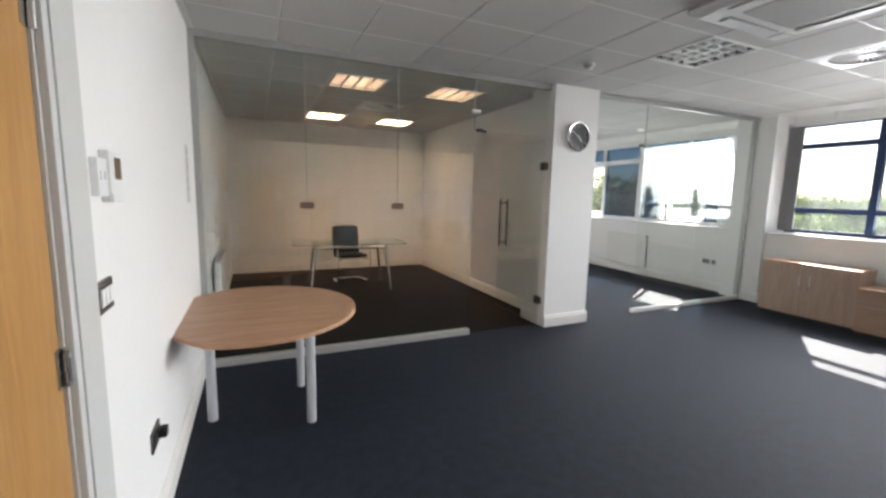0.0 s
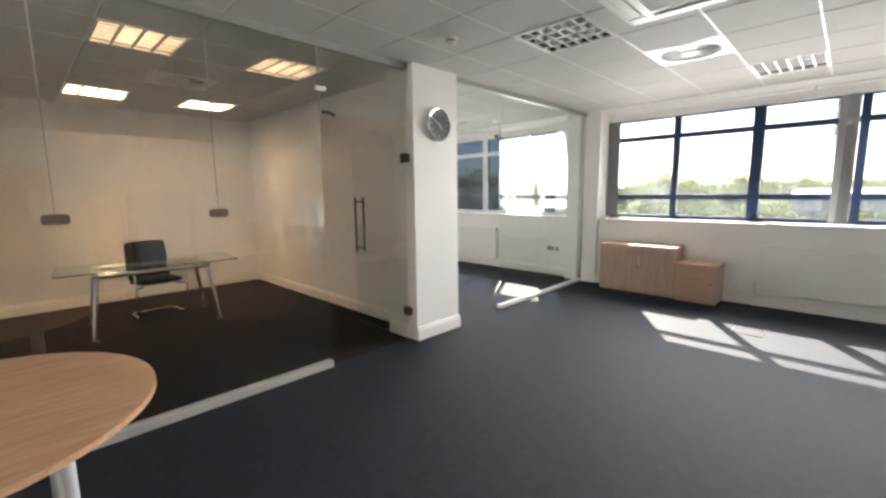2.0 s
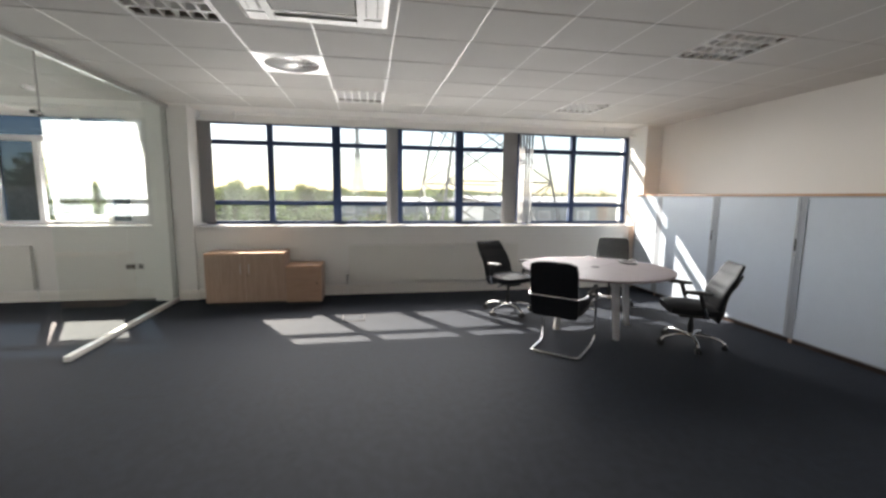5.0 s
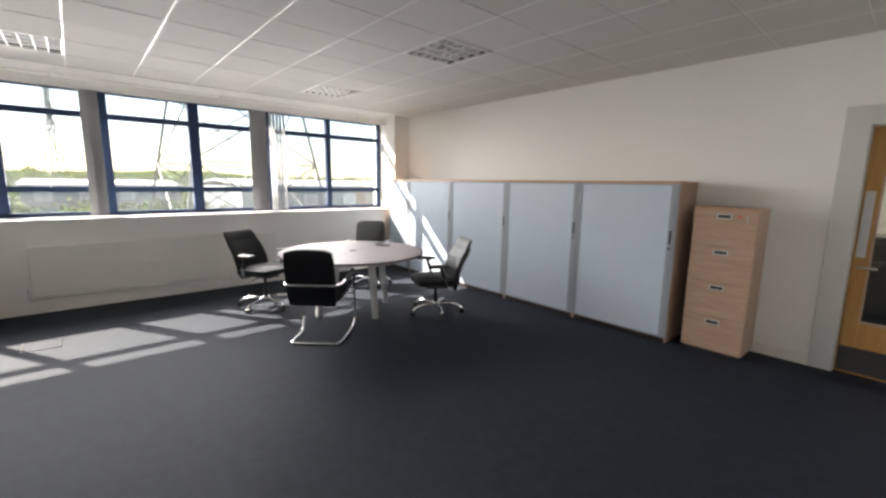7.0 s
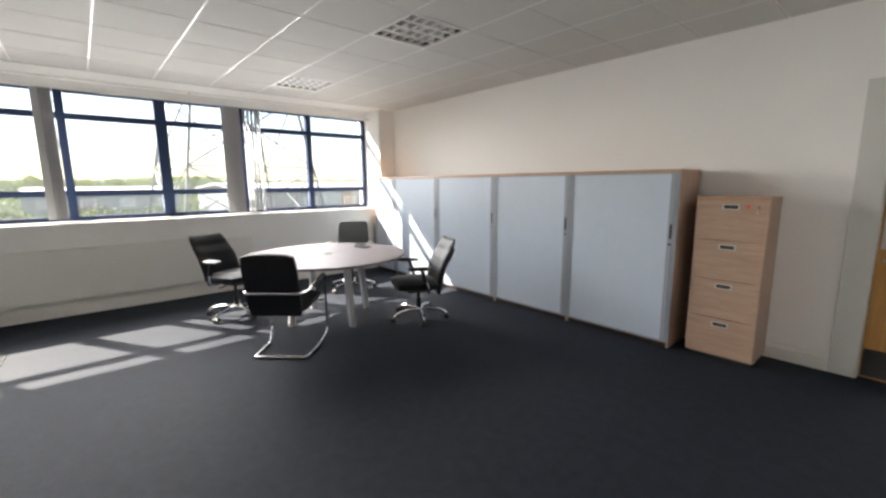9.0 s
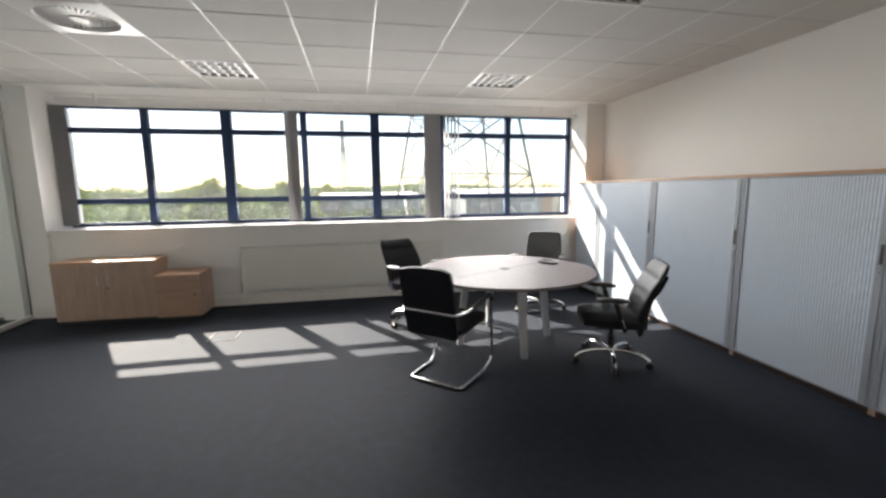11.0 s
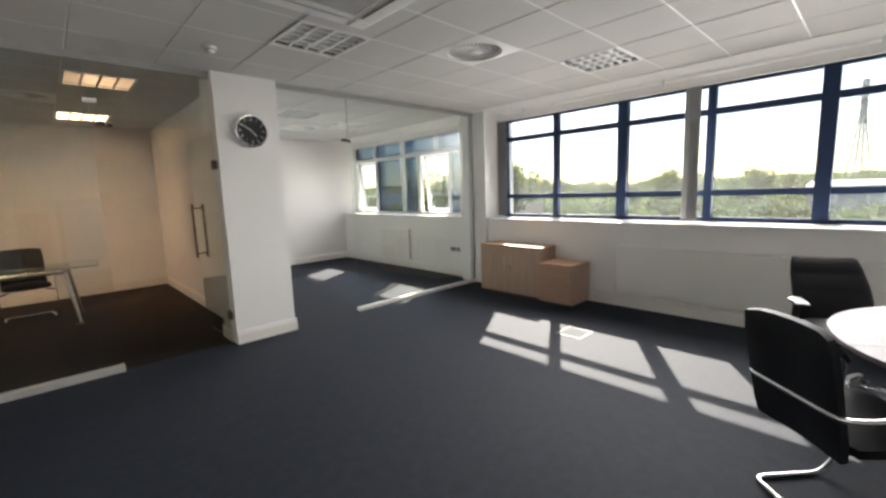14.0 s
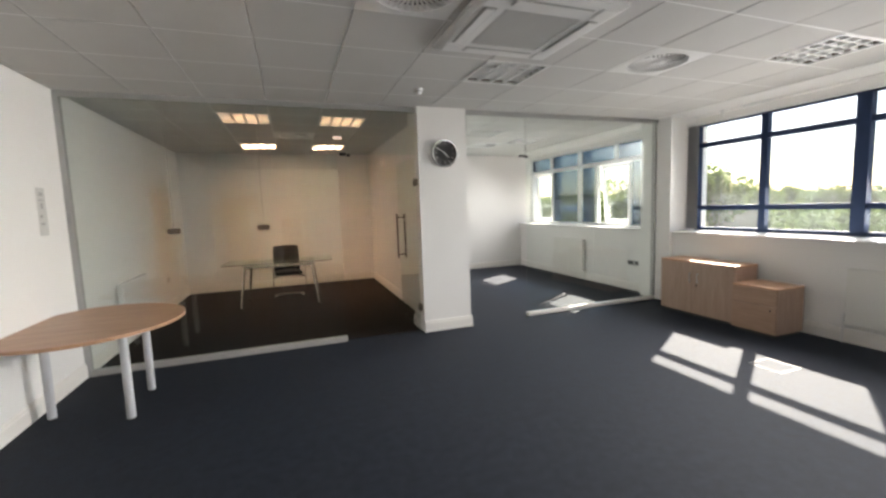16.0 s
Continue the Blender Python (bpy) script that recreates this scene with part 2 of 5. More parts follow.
def lathe(bm, profile, seg=24, at=(0, 0, 0)):
    """Turns a profile of (radius, height) about the z axis through at."""
    rings = []
    for r, z in profile:
        rings.append([bm.verts.new((at[0] + r * math.cos(2 * math.pi * k / seg), at[1] + r * math.sin(2 * math.pi * k / seg), at[2] + z)) for k in range(seg)])
    for a, b in zip(rings, rings[1:]):
        for k in range(seg):
            bm.faces.new((a[k], a[(k + 1) % seg], b[(k + 1) % seg], b[k]))
    bm.faces.new(rings[0][::-1])
    bm.faces.new(rings[-1])
    return bm


def part(name, bm, mat, parent=None, label="", smooth=False, m=None):
    """Links a bmesh as one mesh object."""
    if m is not None:
        bm.transform(m)
    bmesh.ops.recalc_face_normals(bm, faces=bm.faces)
    me = bpy.data.meshes.new(name)
    bm.to_mesh(me)
    bm.free()
    me.materials.append(mat)
    if smooth:
        for f in me.polygons:
            f.use_smooth = True
        me.set_sharp_from_angle(angle=radians(38))
    ob = new(name, me)
    if parent:
        ob.parent = parent
    if label:
        ob["label"] = label
    return ob


def thing(name, label, category, m=None, group=""):
    ob = tagged(new(name), label, category, group)
    ob.empty_display_size = 0.1
    if m is not None:
        ob.matrix_basis = m
    return ob


def structure(name, bm, mat, label="", category=""):
    return tagged(part(name, bm, mat), label, category, kind="structure")


# ---- the shell ----
XL, XW, XW2, XG = -0.46, 6.93, 7.06, 7.42            # left wall, wall below the windows, window glass
YS, YN, YP = -3.68, 8.40, 4.00            # wall with the cupboards, back walls of the small offices, glass partition
ZC = 2.76
SILL_Z, HEAD_Z = 1.075, 2.66
COL = (3.03, 3.90, 3.66, 4.32)            # column between the two glass fronts
WIN_N = (4.30, 8.62)
WIN_S = (-3.38, 3.74)

structure("floor", B(XL - 0.15, YS - 0.15, -0.25, XG + 0.2, YN + 0.45, 0.0), CARPET, "dark blue-grey cut pile office carpet", "carpet floor")
# thin sheet over the main carpet, darker and browner than it
structure("floor_office", B(XL, YP + 0.036, 0.0, 3.24, YN, 0.004), CARPET_BROWN, "very dark brown carpet sheet over the glazed office floor", "carpet floor")

# left wall with the entrance door opening
D1 = (0.42, 1.33, 2.05)
bm = bmesh.new()
box(bm, XL - 0.15, YS - 0.15, 0, XL, D1[0] - 0.04, ZC + 0.2)
box(bm, XL - 0.15, D1[1] + 0.04, 0, XL, YN + 0.25, ZC + 0.2)
box(bm, XL - 0.15, D1[0] - 0.04, D1[2] + 0.04, XL, D1[1] + 0.04, ZC + 0.2)
structure("wall_west", bm, WALL, "white painted plaster wall with an entrance door", "wall")

# south wall with the second door
D2 = (-0.20, 0.71, 2.05)
bm = bmesh.new()
box(bm, XL, YS - 0.15, 0, D2[0] - 0.04, YS, ZC + 0.2)
box(bm, D2[1] + 0.04, YS - 0.15, 0, XG + 0.2, YS, ZC + 0.2)
box(bm, D2[0] - 0.04, YS - 0.15, D2[2] + 0.04, D2[1] + 0.04, YS, ZC + 0.2)
structure("wall_south", bm, WALL, "warm white painted wall behind the storage cupboards", "wall")

# back wall of the small offices
structure("wall_north", B(XL, YN, 0, XG + 0.2, YN + 0.25, ZC + 0.2), WALL, "warm white back wall of the glazed offices", "wall")
# wall between the small offices
structure("wall_partition", B(3.24, COL[3], 0, 3.36, YN, ZC), WALL, "white plaster wall between two glazed offices", "wall")

# window wall: apron, head, piers
bm = bmesh.new()
for y0, y1, xa in ((*WIN_S, XW), (WIN_N[0], YN, XW2)):
    box(bm, xa, y0, 0, XG + 0.2, y1, SILL_Z - 0.03)
    box(bm, XG - 0.06, y0, HEAD_Z, XG + 0.045, y1, ZC + 0.2)
box(bm, XW - 0.05, YS, 0, XG + 0.2, WIN_S[0], ZC + 0.2)
box(bm, XW - 0.05, WIN_S[1], 0, XG + 0.2, WIN_N[0], ZC + 0.2)
structure("wall_east", bm, WALL, "white wall with a long band of windows", "wall")

# column
structure("column", B(COL[0], COL[1], 0, COL[2], COL[3], ZC), WALL, "square white plastered column between glass fronts", "column")


# skirting with a stepped top
def skirting(name, a, b, out):
    """a, b: ends on the wall line; out: which way the wall faces."""
    a, b, o = Vector((*a, 0)), Vector((*b, 0)), Vector((*out, 0))
    bm = bmesh.new()
    prof = [(0.0, 0.0), (0.018, 0.0), (0.018, 0.105), (0.012, 0.118), (0.012, 0.13), (0.006, 0.142), (0.0, 0.145)]
    ra = [bm.verts.new(a + o * d + Vector((0, 0, h))) for d, h in prof]
    rb = [bm.verts.new(b + o * d + Vector((0, 0, h))) for d, h in prof]
    for i in range(len(prof) - 1):
        bm.faces.new((ra[i], ra[i + 1], rb[i + 1], rb[i]))
    bm.faces.new(ra[::-1])
    bm.faces.new(rb)
    return structure(name, bm, SKIRT, "white moulded timber skirting board", "skirting")


skirting("baseboard", (XL, D1[1] + 0.21), (XL, YP - 0.03), (1, 0))
skirting("baseboard", (XL, YP + 0.04), (XL, YN), (1, 0))
skirting("baseboard", (XL, YS), (XL, D1[0] - 0.15), (1, 0))
skirting("baseboard", (XL, YN), (3.24, YN), (0, -1))
skirting("baseboard", (3.36, YN), (XW2, YN), (0, -1))
skirting("baseboard", (3.24, COL[3] + 0.018), (3.24, YN), (-1, 0))
skirting("baseboard", (3.36, COL[3]), (3.36, YN), (1, 0))
skirting("baseboard", (COL[0] + 0.001, COL[1]), (COL[2] + 0.018, COL[1]), (0, -1))
skirting("baseboard", (COL[0], YP + 0.03), (COL[0], COL[3] + 0.018), (-1, 0))
skirting("baseboard", (COL[0], COL[3]), (3.24, COL[3]), (0, 1))
skirting("baseboard", (COL[2], COL[1] - 0.018), (COL[2], YP - 0.01), (1, 0))
skirting("baseboard", (XW, WIN_S[0]), (XW, WIN_S[1]), (-1, 0))
skirting("baseboard", (XW - 0.05, WIN_S[1] - 0.018), (XW - 0.05, YP - 0.02), (-1, 0))
skirting("baseboard", (XW2, WIN_N[0]), (XW2, YN), (-1, 0))
skirting("baseboard", (D2[1] + 0.17, YS), (XW - 0.05, YS), (0, 1))

# ceiling: tiles with recessed edges on a bar grid, plain margin along the windows
GX, GY, MARGIN = 3.18, 2.26, 6.78
bm = bmesh.new()
for i in range(math.floor((XL - GX) / 0.6), math.floor((MARGIN - GX) / 0.6) + 2):
    x = GX + 0.6 * i
    box(bm, x - 0.012, YS, ZC + 0.006, x + 0.012, YN, ZC + 0.03)
for j in range(math.floor((YS - GY) / 0.6) + 1, math.floor((YN - GY) / 0.6) + 1):
    y = GY + 0.6 * j
    box(bm, XL, y - 0.006, ZC - 0.0005, MARGIN, y + 0.006, ZC + 0.029)
structure("ceiling", bm, TBAR, "white ceiling bars of a tiled suspended ceiling", "ceiling")
GAPS = []                                  # cells that hold a fitting


def cell(x, y):
    return (math.floor((x - GX) / 0.6), math.floor((y - GY) / 0.6))


LUMS = [(3.48, 2.52), (5.88, 1.36), (3.48, -1.68), (5.88, -1.68), (1.08, 4.92), (2.28, 4.92), (1.08, 7.36), (2.28, 7.36), (4.68, 5.52), (4.68, 7.32), (6.0, 6.0), (0.5, -0.5)]
VENTS = [(2.28, 1.36), (4.68, 1.96), (1.68, 6.12), (5.28, 6.72)]
for p in LUMS + VENTS:
    GAPS.append(cell(*p))
bm = bmesh.new()
i0, i1 = math.floor((XL - GX) / 0.6), math.floor((MARGIN - GX) / 0.6)
j0, j1 = math.floor((YS - GY) / 0.6), math.floor((YN - GY) / 0.6)
for i in range(i0, i1 + 1):
    for j in range(j0, j1 + 1):
        if (i, j) in GAPS:
            continue
        x0, y0 = GX + i * 0.6 + 0.008, GY + j * 0.6 + 0.0065
        x1, y1 = min(x0 + 0.584, MARGIN - 0.006), min(y0 + 0.587, YN)
        x0, y0 = max(x0, XL), max(y0, YS)
        if x1 - x0 < 0.03 or y1 - y0 < 0.03:
            continue
        dz = random.uniform(-0.0008, 0.0008)
        lo = [bm.verts.new((x, y, ZC + dz + random.uniform(-0.0005, 0.0005))) for x, y in ((x0, y0), (x1, y0), (x1, y1), (x0, y1))]
        hi = [bm.verts.new((x, y, ZC + 0.008)) for x, y in ((x0 - 0.006, y0 - 0.0005), (x1 + 0.006, y0 - 0.0005), (x1 + 0.006, y1 + 0.0005), (x0 - 0.006, y1 + 0.0005))]
        bm.faces.new(lo)
        for k in range(4):
            bm.faces.new((lo[k], lo[(k + 1) % 4], hi[(k + 1) % 4], hi[k]))
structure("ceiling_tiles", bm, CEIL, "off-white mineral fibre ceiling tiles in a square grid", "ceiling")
bm = B(MARGIN, YS, ZC - 0.004, XG - 0.16, YN, ZC + 0.012)
structure("ceiling_margin", bm, WALL, "plain white plaster margin along the windows", "ceiling")
# pelmet recess above the blinds
structure("trim", B(XG - 0.16, YS, ZC - 0.02, XG - 0.06, YN, ZC + 0.2), WALL, "white plaster band above the blinds", "trim")
# roof over everything
structure("roof", B(XL - 0.2, YS - 0.2, ZC + 0.20, XG + 0.05, YN + 0.3, ZC + 0.5), WALL, "flat roof slab above the ceiling", "roof")


# ---- windows ----
def long_window(name, y0, y1, mullions, thick, mat, glass, opened=()):
    w = tagged(thing(name, "long ribbon window with metal frames", "window"), kind="structure")
    lo, hi = SILL_Z, HEAD_Z
    t0, t1 = XG - 0.045, XG + 0.04
    fr = bmesh.new()
    box(fr, t0, y0, lo, t1, y1, lo + 0.05)
    box(fr, t0, y0, hi - 0.05, t1, y1, hi)
    box(fr, t0, y0, lo + 0.05, t1, y0 + 0.05, hi - 0.05)
    box(fr, t0, y1 - 0.05, lo + 0.05, t1, y1, hi - 0.05)
    part("window_frame", fr, mat, w)
    ends = [y0] + sorted(mullions) + [y1]
    for y in mullions:
        h = 0.065 if y in thick else 0.042
        part("mullion", B(t0 - (0.015 if y in thick else 0), y - h, lo + 0.05, t1, y + h, hi - 0.05, 0.004), mat, w)
    for k, (a, b) in enumerate(zip(ends, ends[1:])):
        a2 = a + (0.065 if a in thick else 0.042 if a in mullions else 0.05)
        b2 = b - (0.065 if b in thick else 0.042 if b in mullions else 0.05)
        for zc in (1.41, 2.335) if mat is BLUE else (2.30,):
            part("transom", B(t0 + 0.004, a2, zc - 0.035, t1 - 0.004, b2, zc + 0.035, 0.003), mat, w)
        rows = [(lo + 0.05, 1.375), (1.445, 2.30), (2.37, hi - 0.05)] if mat is BLUE else [(lo + 0.05, 2.265), (2.335, hi - 0.05)]
        for r, (za, zb) in enumerate(rows):
            if k in opened and r == 0:
                continue
            part("pane", B(XG - 0.006, a2, za, XG + 0.006, b2, zb), glass, w)
    return w, ends


long_window("window_1", WIN_S[0], WIN_S[1], [2.77, 1.765, 0.75, -0.255, -1.28, -2.32], (1.765, -0.255), BLUE, GLASS_OUT)


def tinted_window():
    """Office window: white frames, tinted fixed panes, two clear top-hung sashes standing ajar."""
    w = tagged(thing("window_2", "white framed window with tinted panes and two opened sashes", "window"), kind="structure")
    y0, y1, lo, hi, mid = 4.72, 8.36, SILL_Z, HEAD_Z, 2.30
    t0, t1 = XG - 0.045, XG + 0.04
    fr = bmesh.new()
    box(fr, t0, y0, lo, t1, y1, lo + 0.05)
    box(fr, t0, y0, hi - 0.05, t1, y1, hi)
    box(fr, t0, y0, lo + 0.05, t1, y0 + 0.05, hi - 0.05)
    box(fr, t0, y1 - 0.05, lo + 0.05, t1, y1, hi - 0.05)
    part("window_frame", fr, UPVC, w)
    part("transom", B(t0 - 0.004, y0 + 0.05, mid - 0.04, t1, y1 - 0.05, mid + 0.04, 0.003), UPVC, w)
    tops, lows = [4.77, 5.41, 6.47, 7.49, 8.31], [4.77, 5.06, 5.94, 6.47, 7.46, 8.31]
    for ys, za, zb in ((tops, mid + 0.04, hi - 0.05), (lows, lo + 0.05, mid - 0.04)):
        for y in ys[1:-1]:
            h = 0.055 if y == 6.47 else 0.035
            part("mullion", B(t0 + 0.002, y - h, za, t1 - 0.002, y + h, zb, 0.003), UPVC, w)
        for a, b in zip(ys, ys[1:]):
            a2, b2 = (a if a == 4.77 else a + 0.035 + 0.02 * (a == 6.47)), (b if b == 8.31 else b - 0.035 - 0.02 * (b == 6.47))
            if ys is lows and a in (5.06, 7.46):
                W, H = b2 - a2, zb - za
                bm = bmesh.new()
                for q in ((0, -H, W, -H + 0.06), (0, -0.06, W, 0), (0, -H + 0.06, 0.06, -0.06), (W - 0.06, -H + 0.06, W, -0.06)):
                    box(bm, 0.0, q[0], q[1], 0.05, q[2], q[3], 0.004)
                sash = part("sash", bm, UPVC, w, "white opening sash standing ajar")
                sash.matrix_basis = pose(XG + 0.045, a2, zb, 0, -6, 0)
                part("pane", B(0.02, 0.06, -H + 0.06, 0.03, W - 0.06, -0.06), GLASS_OUT, sash)
                part("stay", B(-0.03, W / 2 - 0.1, -H + 0.02, 0.0, W / 2 + 0.06, -H + 0.045, 0.003), UPVC, sash)
            else:
                part("pane", B(XG - 0.006, a2, za, XG + 0.006, b2, zb), GLASS_TINT, w, "blue tinted glass")


tinted_window()
bm = bmesh.new()
box(bm, XG - 0.06, WIN_N[0], SILL_Z - 0.03, XG + 0.2, 4.72, HEAD_Z)
box(bm, XG - 0.06, 8.36, SILL_Z - 0.03, XG + 0.2, YN, HEAD_Z)
structure("window_surround", bm, WALL, "white plaster reveal beside the windows", "wall")
structure("window_sill", B(XW - 0.03, WIN_S[0], SILL_Z - 0.03, XG - 0.045, WIN_S[1], SILL_Z, 0.006), SILL, "white painted long window board", "window sill")
structure("window_sill", B(XW2 - 0.02, WIN_N[0], SILL_Z - 0.03, XG - 0.06, YN, SILL_Z, 0.006), SILL, "white painted long window board", "window sill")

# ---- glass partitions ----
def glass_front(x0, x1, name):
    """The glass front and its head channel; panes are added by each bay."""
    g = tagged(thing(name, "frameless clear glass partition with a grey head channel", "glass partition"), kind="structure")
    part("head_channel", B(x0, YP - 0.03, ZC - 0.055, x1, YP + 0.03, ZC - 0.001, 0.003), GREY, g)
    return g


g1 = glass_front(XL, COL[0], "window_3")
part("wall_channel", B(XL, YP - 0.03, 0.0, XL + 0.045, YP + 0.03, ZC - 0.055, 0.003), GREY, g1)
part("floor_channel", B(XL + 0.045, YP - 0.035, 0.0, 2.085, YP + 0.035, 0.062, 0.004), UPSTAND, g1, "dull grey-white floor upstand")
xs = [XL + 0.045, 0.403, 1.254, 2.085]
for a, b in zip(xs, xs[1:]):
    part("pane", B(a + 0.002, YP - 0.006, 0.062, b - 0.002, YP + 0.006, ZC - 0.055), GLASS, g1)
part("overpanel", B(2.087, YP - 0.006, 2.20, COL[0] - 0.003, YP + 0.006, ZC - 0.055), GLASS, g1)

for x, z in ((0.403, 1.435), (1.254, 1.435), (2.086, 2.20)):
    part("joint_seal", B(x - 0.0018, YP - 0.007, z, x + 0.0018, YP + 0.007, ZC - 0.055), GREY, g1, "thin grey silicone joint")

g2 = glass_front(COL[2], XW - 0.05, "window_4")
part("wall_channel", B(XW - 0.085, YP, 0.0, XW - 0.05, YP + 0.06, ZC - 0.055, 0.003), GREY, g2)
part("floor_channel", B(4.568, YP - 0.03, 0.0, XW - 0.085, YP + 0.03, 0.05, 0.004), SKIRT, g2, "white painted floor upstand")
xs = [4.568, 5.70, XW - 0.085]
for a, b in zip(xs, xs[1:]):
    part("pane", B(a + 0.002, YP - 0.006, 0.05, b - 0.002, YP + 0.006, ZC - 0.055), GLASS, g2)
part("overpanel", B(COL[2] + 0.003, YP - 0.006, 2.20, 4.566, YP + 0.006, ZC - 0.055), GLASS, g2)

for x, z in ((4.567, 2.20),):
    part("joint_seal", B(x - 0.0018, YP - 0.007, z, x + 0.0018, YP + 0.007, ZC - 0.055), GREY, g2, "thin grey silicone joint")

# ---- doors ----
def glass_door(name, hx, free_y, hand):
    """A frameless glass door standing open into the office, hinged at the column."""
    d = tagged(thing(name, "frameless glass door standing open, long steel pull handles", "glass door"), kind="structure")
    part("pane", B(hx - 0.005, YP + 0.02, 0.012, hx + 0.005, free_y, 2.185, 0.002), GLASS, d)
    hy = free_y - 0.11
    for s in (-1, 1):
        bm = bmesh.new()
        rod(bm, (hx + s * 0.055, hy, 0.85), (hx + s * 0.055, hy, 1.48), 0.0125)
        for z in (0.90, 1.43):
            rod(bm, (hx + s * 0.005, hy, z), (hx + s * 0.055, hy, z), 0.009)
        part("pull_handle", bm, BRONZE, d, "tall dark metal pull bar", smooth=True)
    for z in (0.30, 1.87):
        bm = B(hx - 0.018, YP - 0.005, z - 0.045, hx + 0.018, YP + 0.075, z + 0.045, 0.003)
        box(bm, hx - 0.03 * hand, YP - 0.035, z - 0.04, hx + 0.005, YP + 0.01, z + 0.04, 0.003)
        part("hinge", bm, BRONZE, d, "dark metal glass hinge")
    return d


glass_door("door_3", COL[0] - 0.014, 4.95, -1)
glass_door("door_4", COL[2] + 0.022, 4.92, 1)


PLATE_BROWN = material("brown_tab", (0.11, 0.085, 0.065), 0.5, vary=0.05, bump=0)


def glass_fittings(x, owner):
    bm = bmesh.new()
    rod(bm, (x - 0.03, YP, 2.385), (x + 0.06, YP, 2.385), 0.02)
    part("glass_connector", bm, WHITE, owner, "pale rounded glass connector", smooth=True)
    bm = B(x + 0.03, YP - 0.02, 2.185, x + 0.10, YP + 0.02, 2.215, 0.004)
    rod(bm, (x + 0.11, YP, 2.19), (x + 0.145, YP, 2.19), 0.016)
    part("door_stop", bm, PLASTIC, owner, "small dark strike plate", smooth=True)


glass_fittings(2.085, g1)
glass_fittings(4.45, g2)
for x in (0.403, 1.254):
    out = [((0.062 if abs(c) > 1e-9 else 0.062) * (1 if c > 0 else -1) * abs(c) ** 0.45, 0.030 * (1 if q > 0 else -1) * abs(q) ** 0.45) for c, q in [(math.cos(2 * math.pi * i / 28 + 0.05), math.sin(2 * math.pi * i / 28 + 0.05)) for i in range(28)]]
    part("sticker", prism(bmesh.new(), out, -0.0015, 0.0015), PLATE_BROWN, g1, "brown rounded tab on the glass joint", m=pose(x, YP - 0.008, 1.403, 90))


def timber_door(name, label):
    return tagged(thing(name, label, "door"), kind="structure")


# entrance door in the west wall
d1 = timber_door("door_1", "closed oak veneer entrance door in a white frame")
part("leaf", B(XL - 0.055, D1[0], 0.006, XL - 0.010, D1[1], D1[2] - 0.004, 0.002), OAK, d1)
bm = bmesh.new()
for a, b in ((D1[0] - 0.038, D1[0] - 0.003), (D1[1] + 0.003, D1[1] + 0.038)):
    box(bm, XL - 0.15, a, 0, XL - 0.002, b, D1[2] + 0.038)
box(bm, XL - 0.15, D1[0] - 0.003, D1[2] + 0.003, XL - 0.002, D1[1] + 0.003, D1[2] + 0.038)
part("door_frame", bm, TRIM, d1)
for y0, y1, z0, z1 in ((D1[0] - 0.14, D1[0] - 0.012, 0, D1[2] + 0.14), (D1[1] + 0.012, D1[1] + 0.21, 0, D1[2] + 0.14), (D1[0] - 0.012, D1[1] + 0.012, D1[2] + 0.012, D1[2] + 0.14)):
    bm = B(XL - 0.002, y0, z0, XL + 0.016, y1, z1, 0.003)
    box(bm, XL + 0.016, y0 + 0.03, z0, XL + 0.022, y1 - 0.02, z1 - 0.02, 0.002)
    part("architrave", bm, TRIM, d1)
for z in (0.28, 1.09, 1.93):
    bm = bmesh.new()
    rod(bm, (XL + 0.002, D1[1] + 0.001, z - 0.05), (XL + 0.002, D1[1] + 0.001, z + 0.05), 0.008)
    box(bm, XL - 0.012, D1[1] - 0.028, z - 0.048, XL - 0.007, D1[1], z + 0.048)
    part("hinge", bm, STEEL, d1, "dull steel butt hinge", smooth=True)
bm = bmesh.new()
tube(bm, bend([(XL - 0.01, D1[0] + 0.07, 1.0), (XL + 0.05, D1[0] + 0.07, 1.0), (XL + 0.05, D1[0] + 0.19, 1.0)], 0.02), 0.009)
part("lever_handle", bm, STEEL, d1, smooth=True)

# second door in the south wall, with a vision panel
d2 = timber_door("door_2", "closed oak door with a narrow vision panel and kick plate")
vx0, vx1, vz0, vz1 = 0.44, 0.60, 0.46, 1.66
bm = bmesh.new()
ya, yb = YS - 0.085, YS - 0.04
box(bm, D2[0], ya, 0.006, vx0, yb, D2[2] - 0.004)
box(bm, vx1, ya, 0.006, D2[1], yb, D2[2] - 0.004)
box(bm, vx0, ya, 0.006, vx1, yb, vz0)
box(bm, vx0, ya, vz1, vx1, yb, D2[2] - 0.004)
part("leaf", bm, OAK, d2)
bead = part("vision_frame", box(box(box(B(vx0 - 0.012, yb, vz0 - 0.012, vx0 + 0.004, yb + 0.008, vz1 + 0.012), vx1 - 0.004, yb, vz0 - 0.012, vx1 + 0.012, yb + 0.008, vz1 + 0.012), vx0 + 0.004, yb, vz0 - 0.012, vx1 - 0.004, yb + 0.008, vz0 + 0.004), vx0 + 0.004, yb, vz1 - 0.004, vx1 - 0.004, yb + 0.008, vz1 + 0.012), BEECH, d2, "pale timber glazing bead")
part("pane", B(vx0 + 0.001, YS - 0.066, vz0 + 0.001, vx1 - 0.001, YS - 0.060, vz1 - 0.001), GLASS, bead)
part("kick_plate", B(D2[0] + 0.02, yb, 0.02, D2[1] - 0.01, yb + 0.003, 0.235), KICK, d2, "dark metal kick plate")
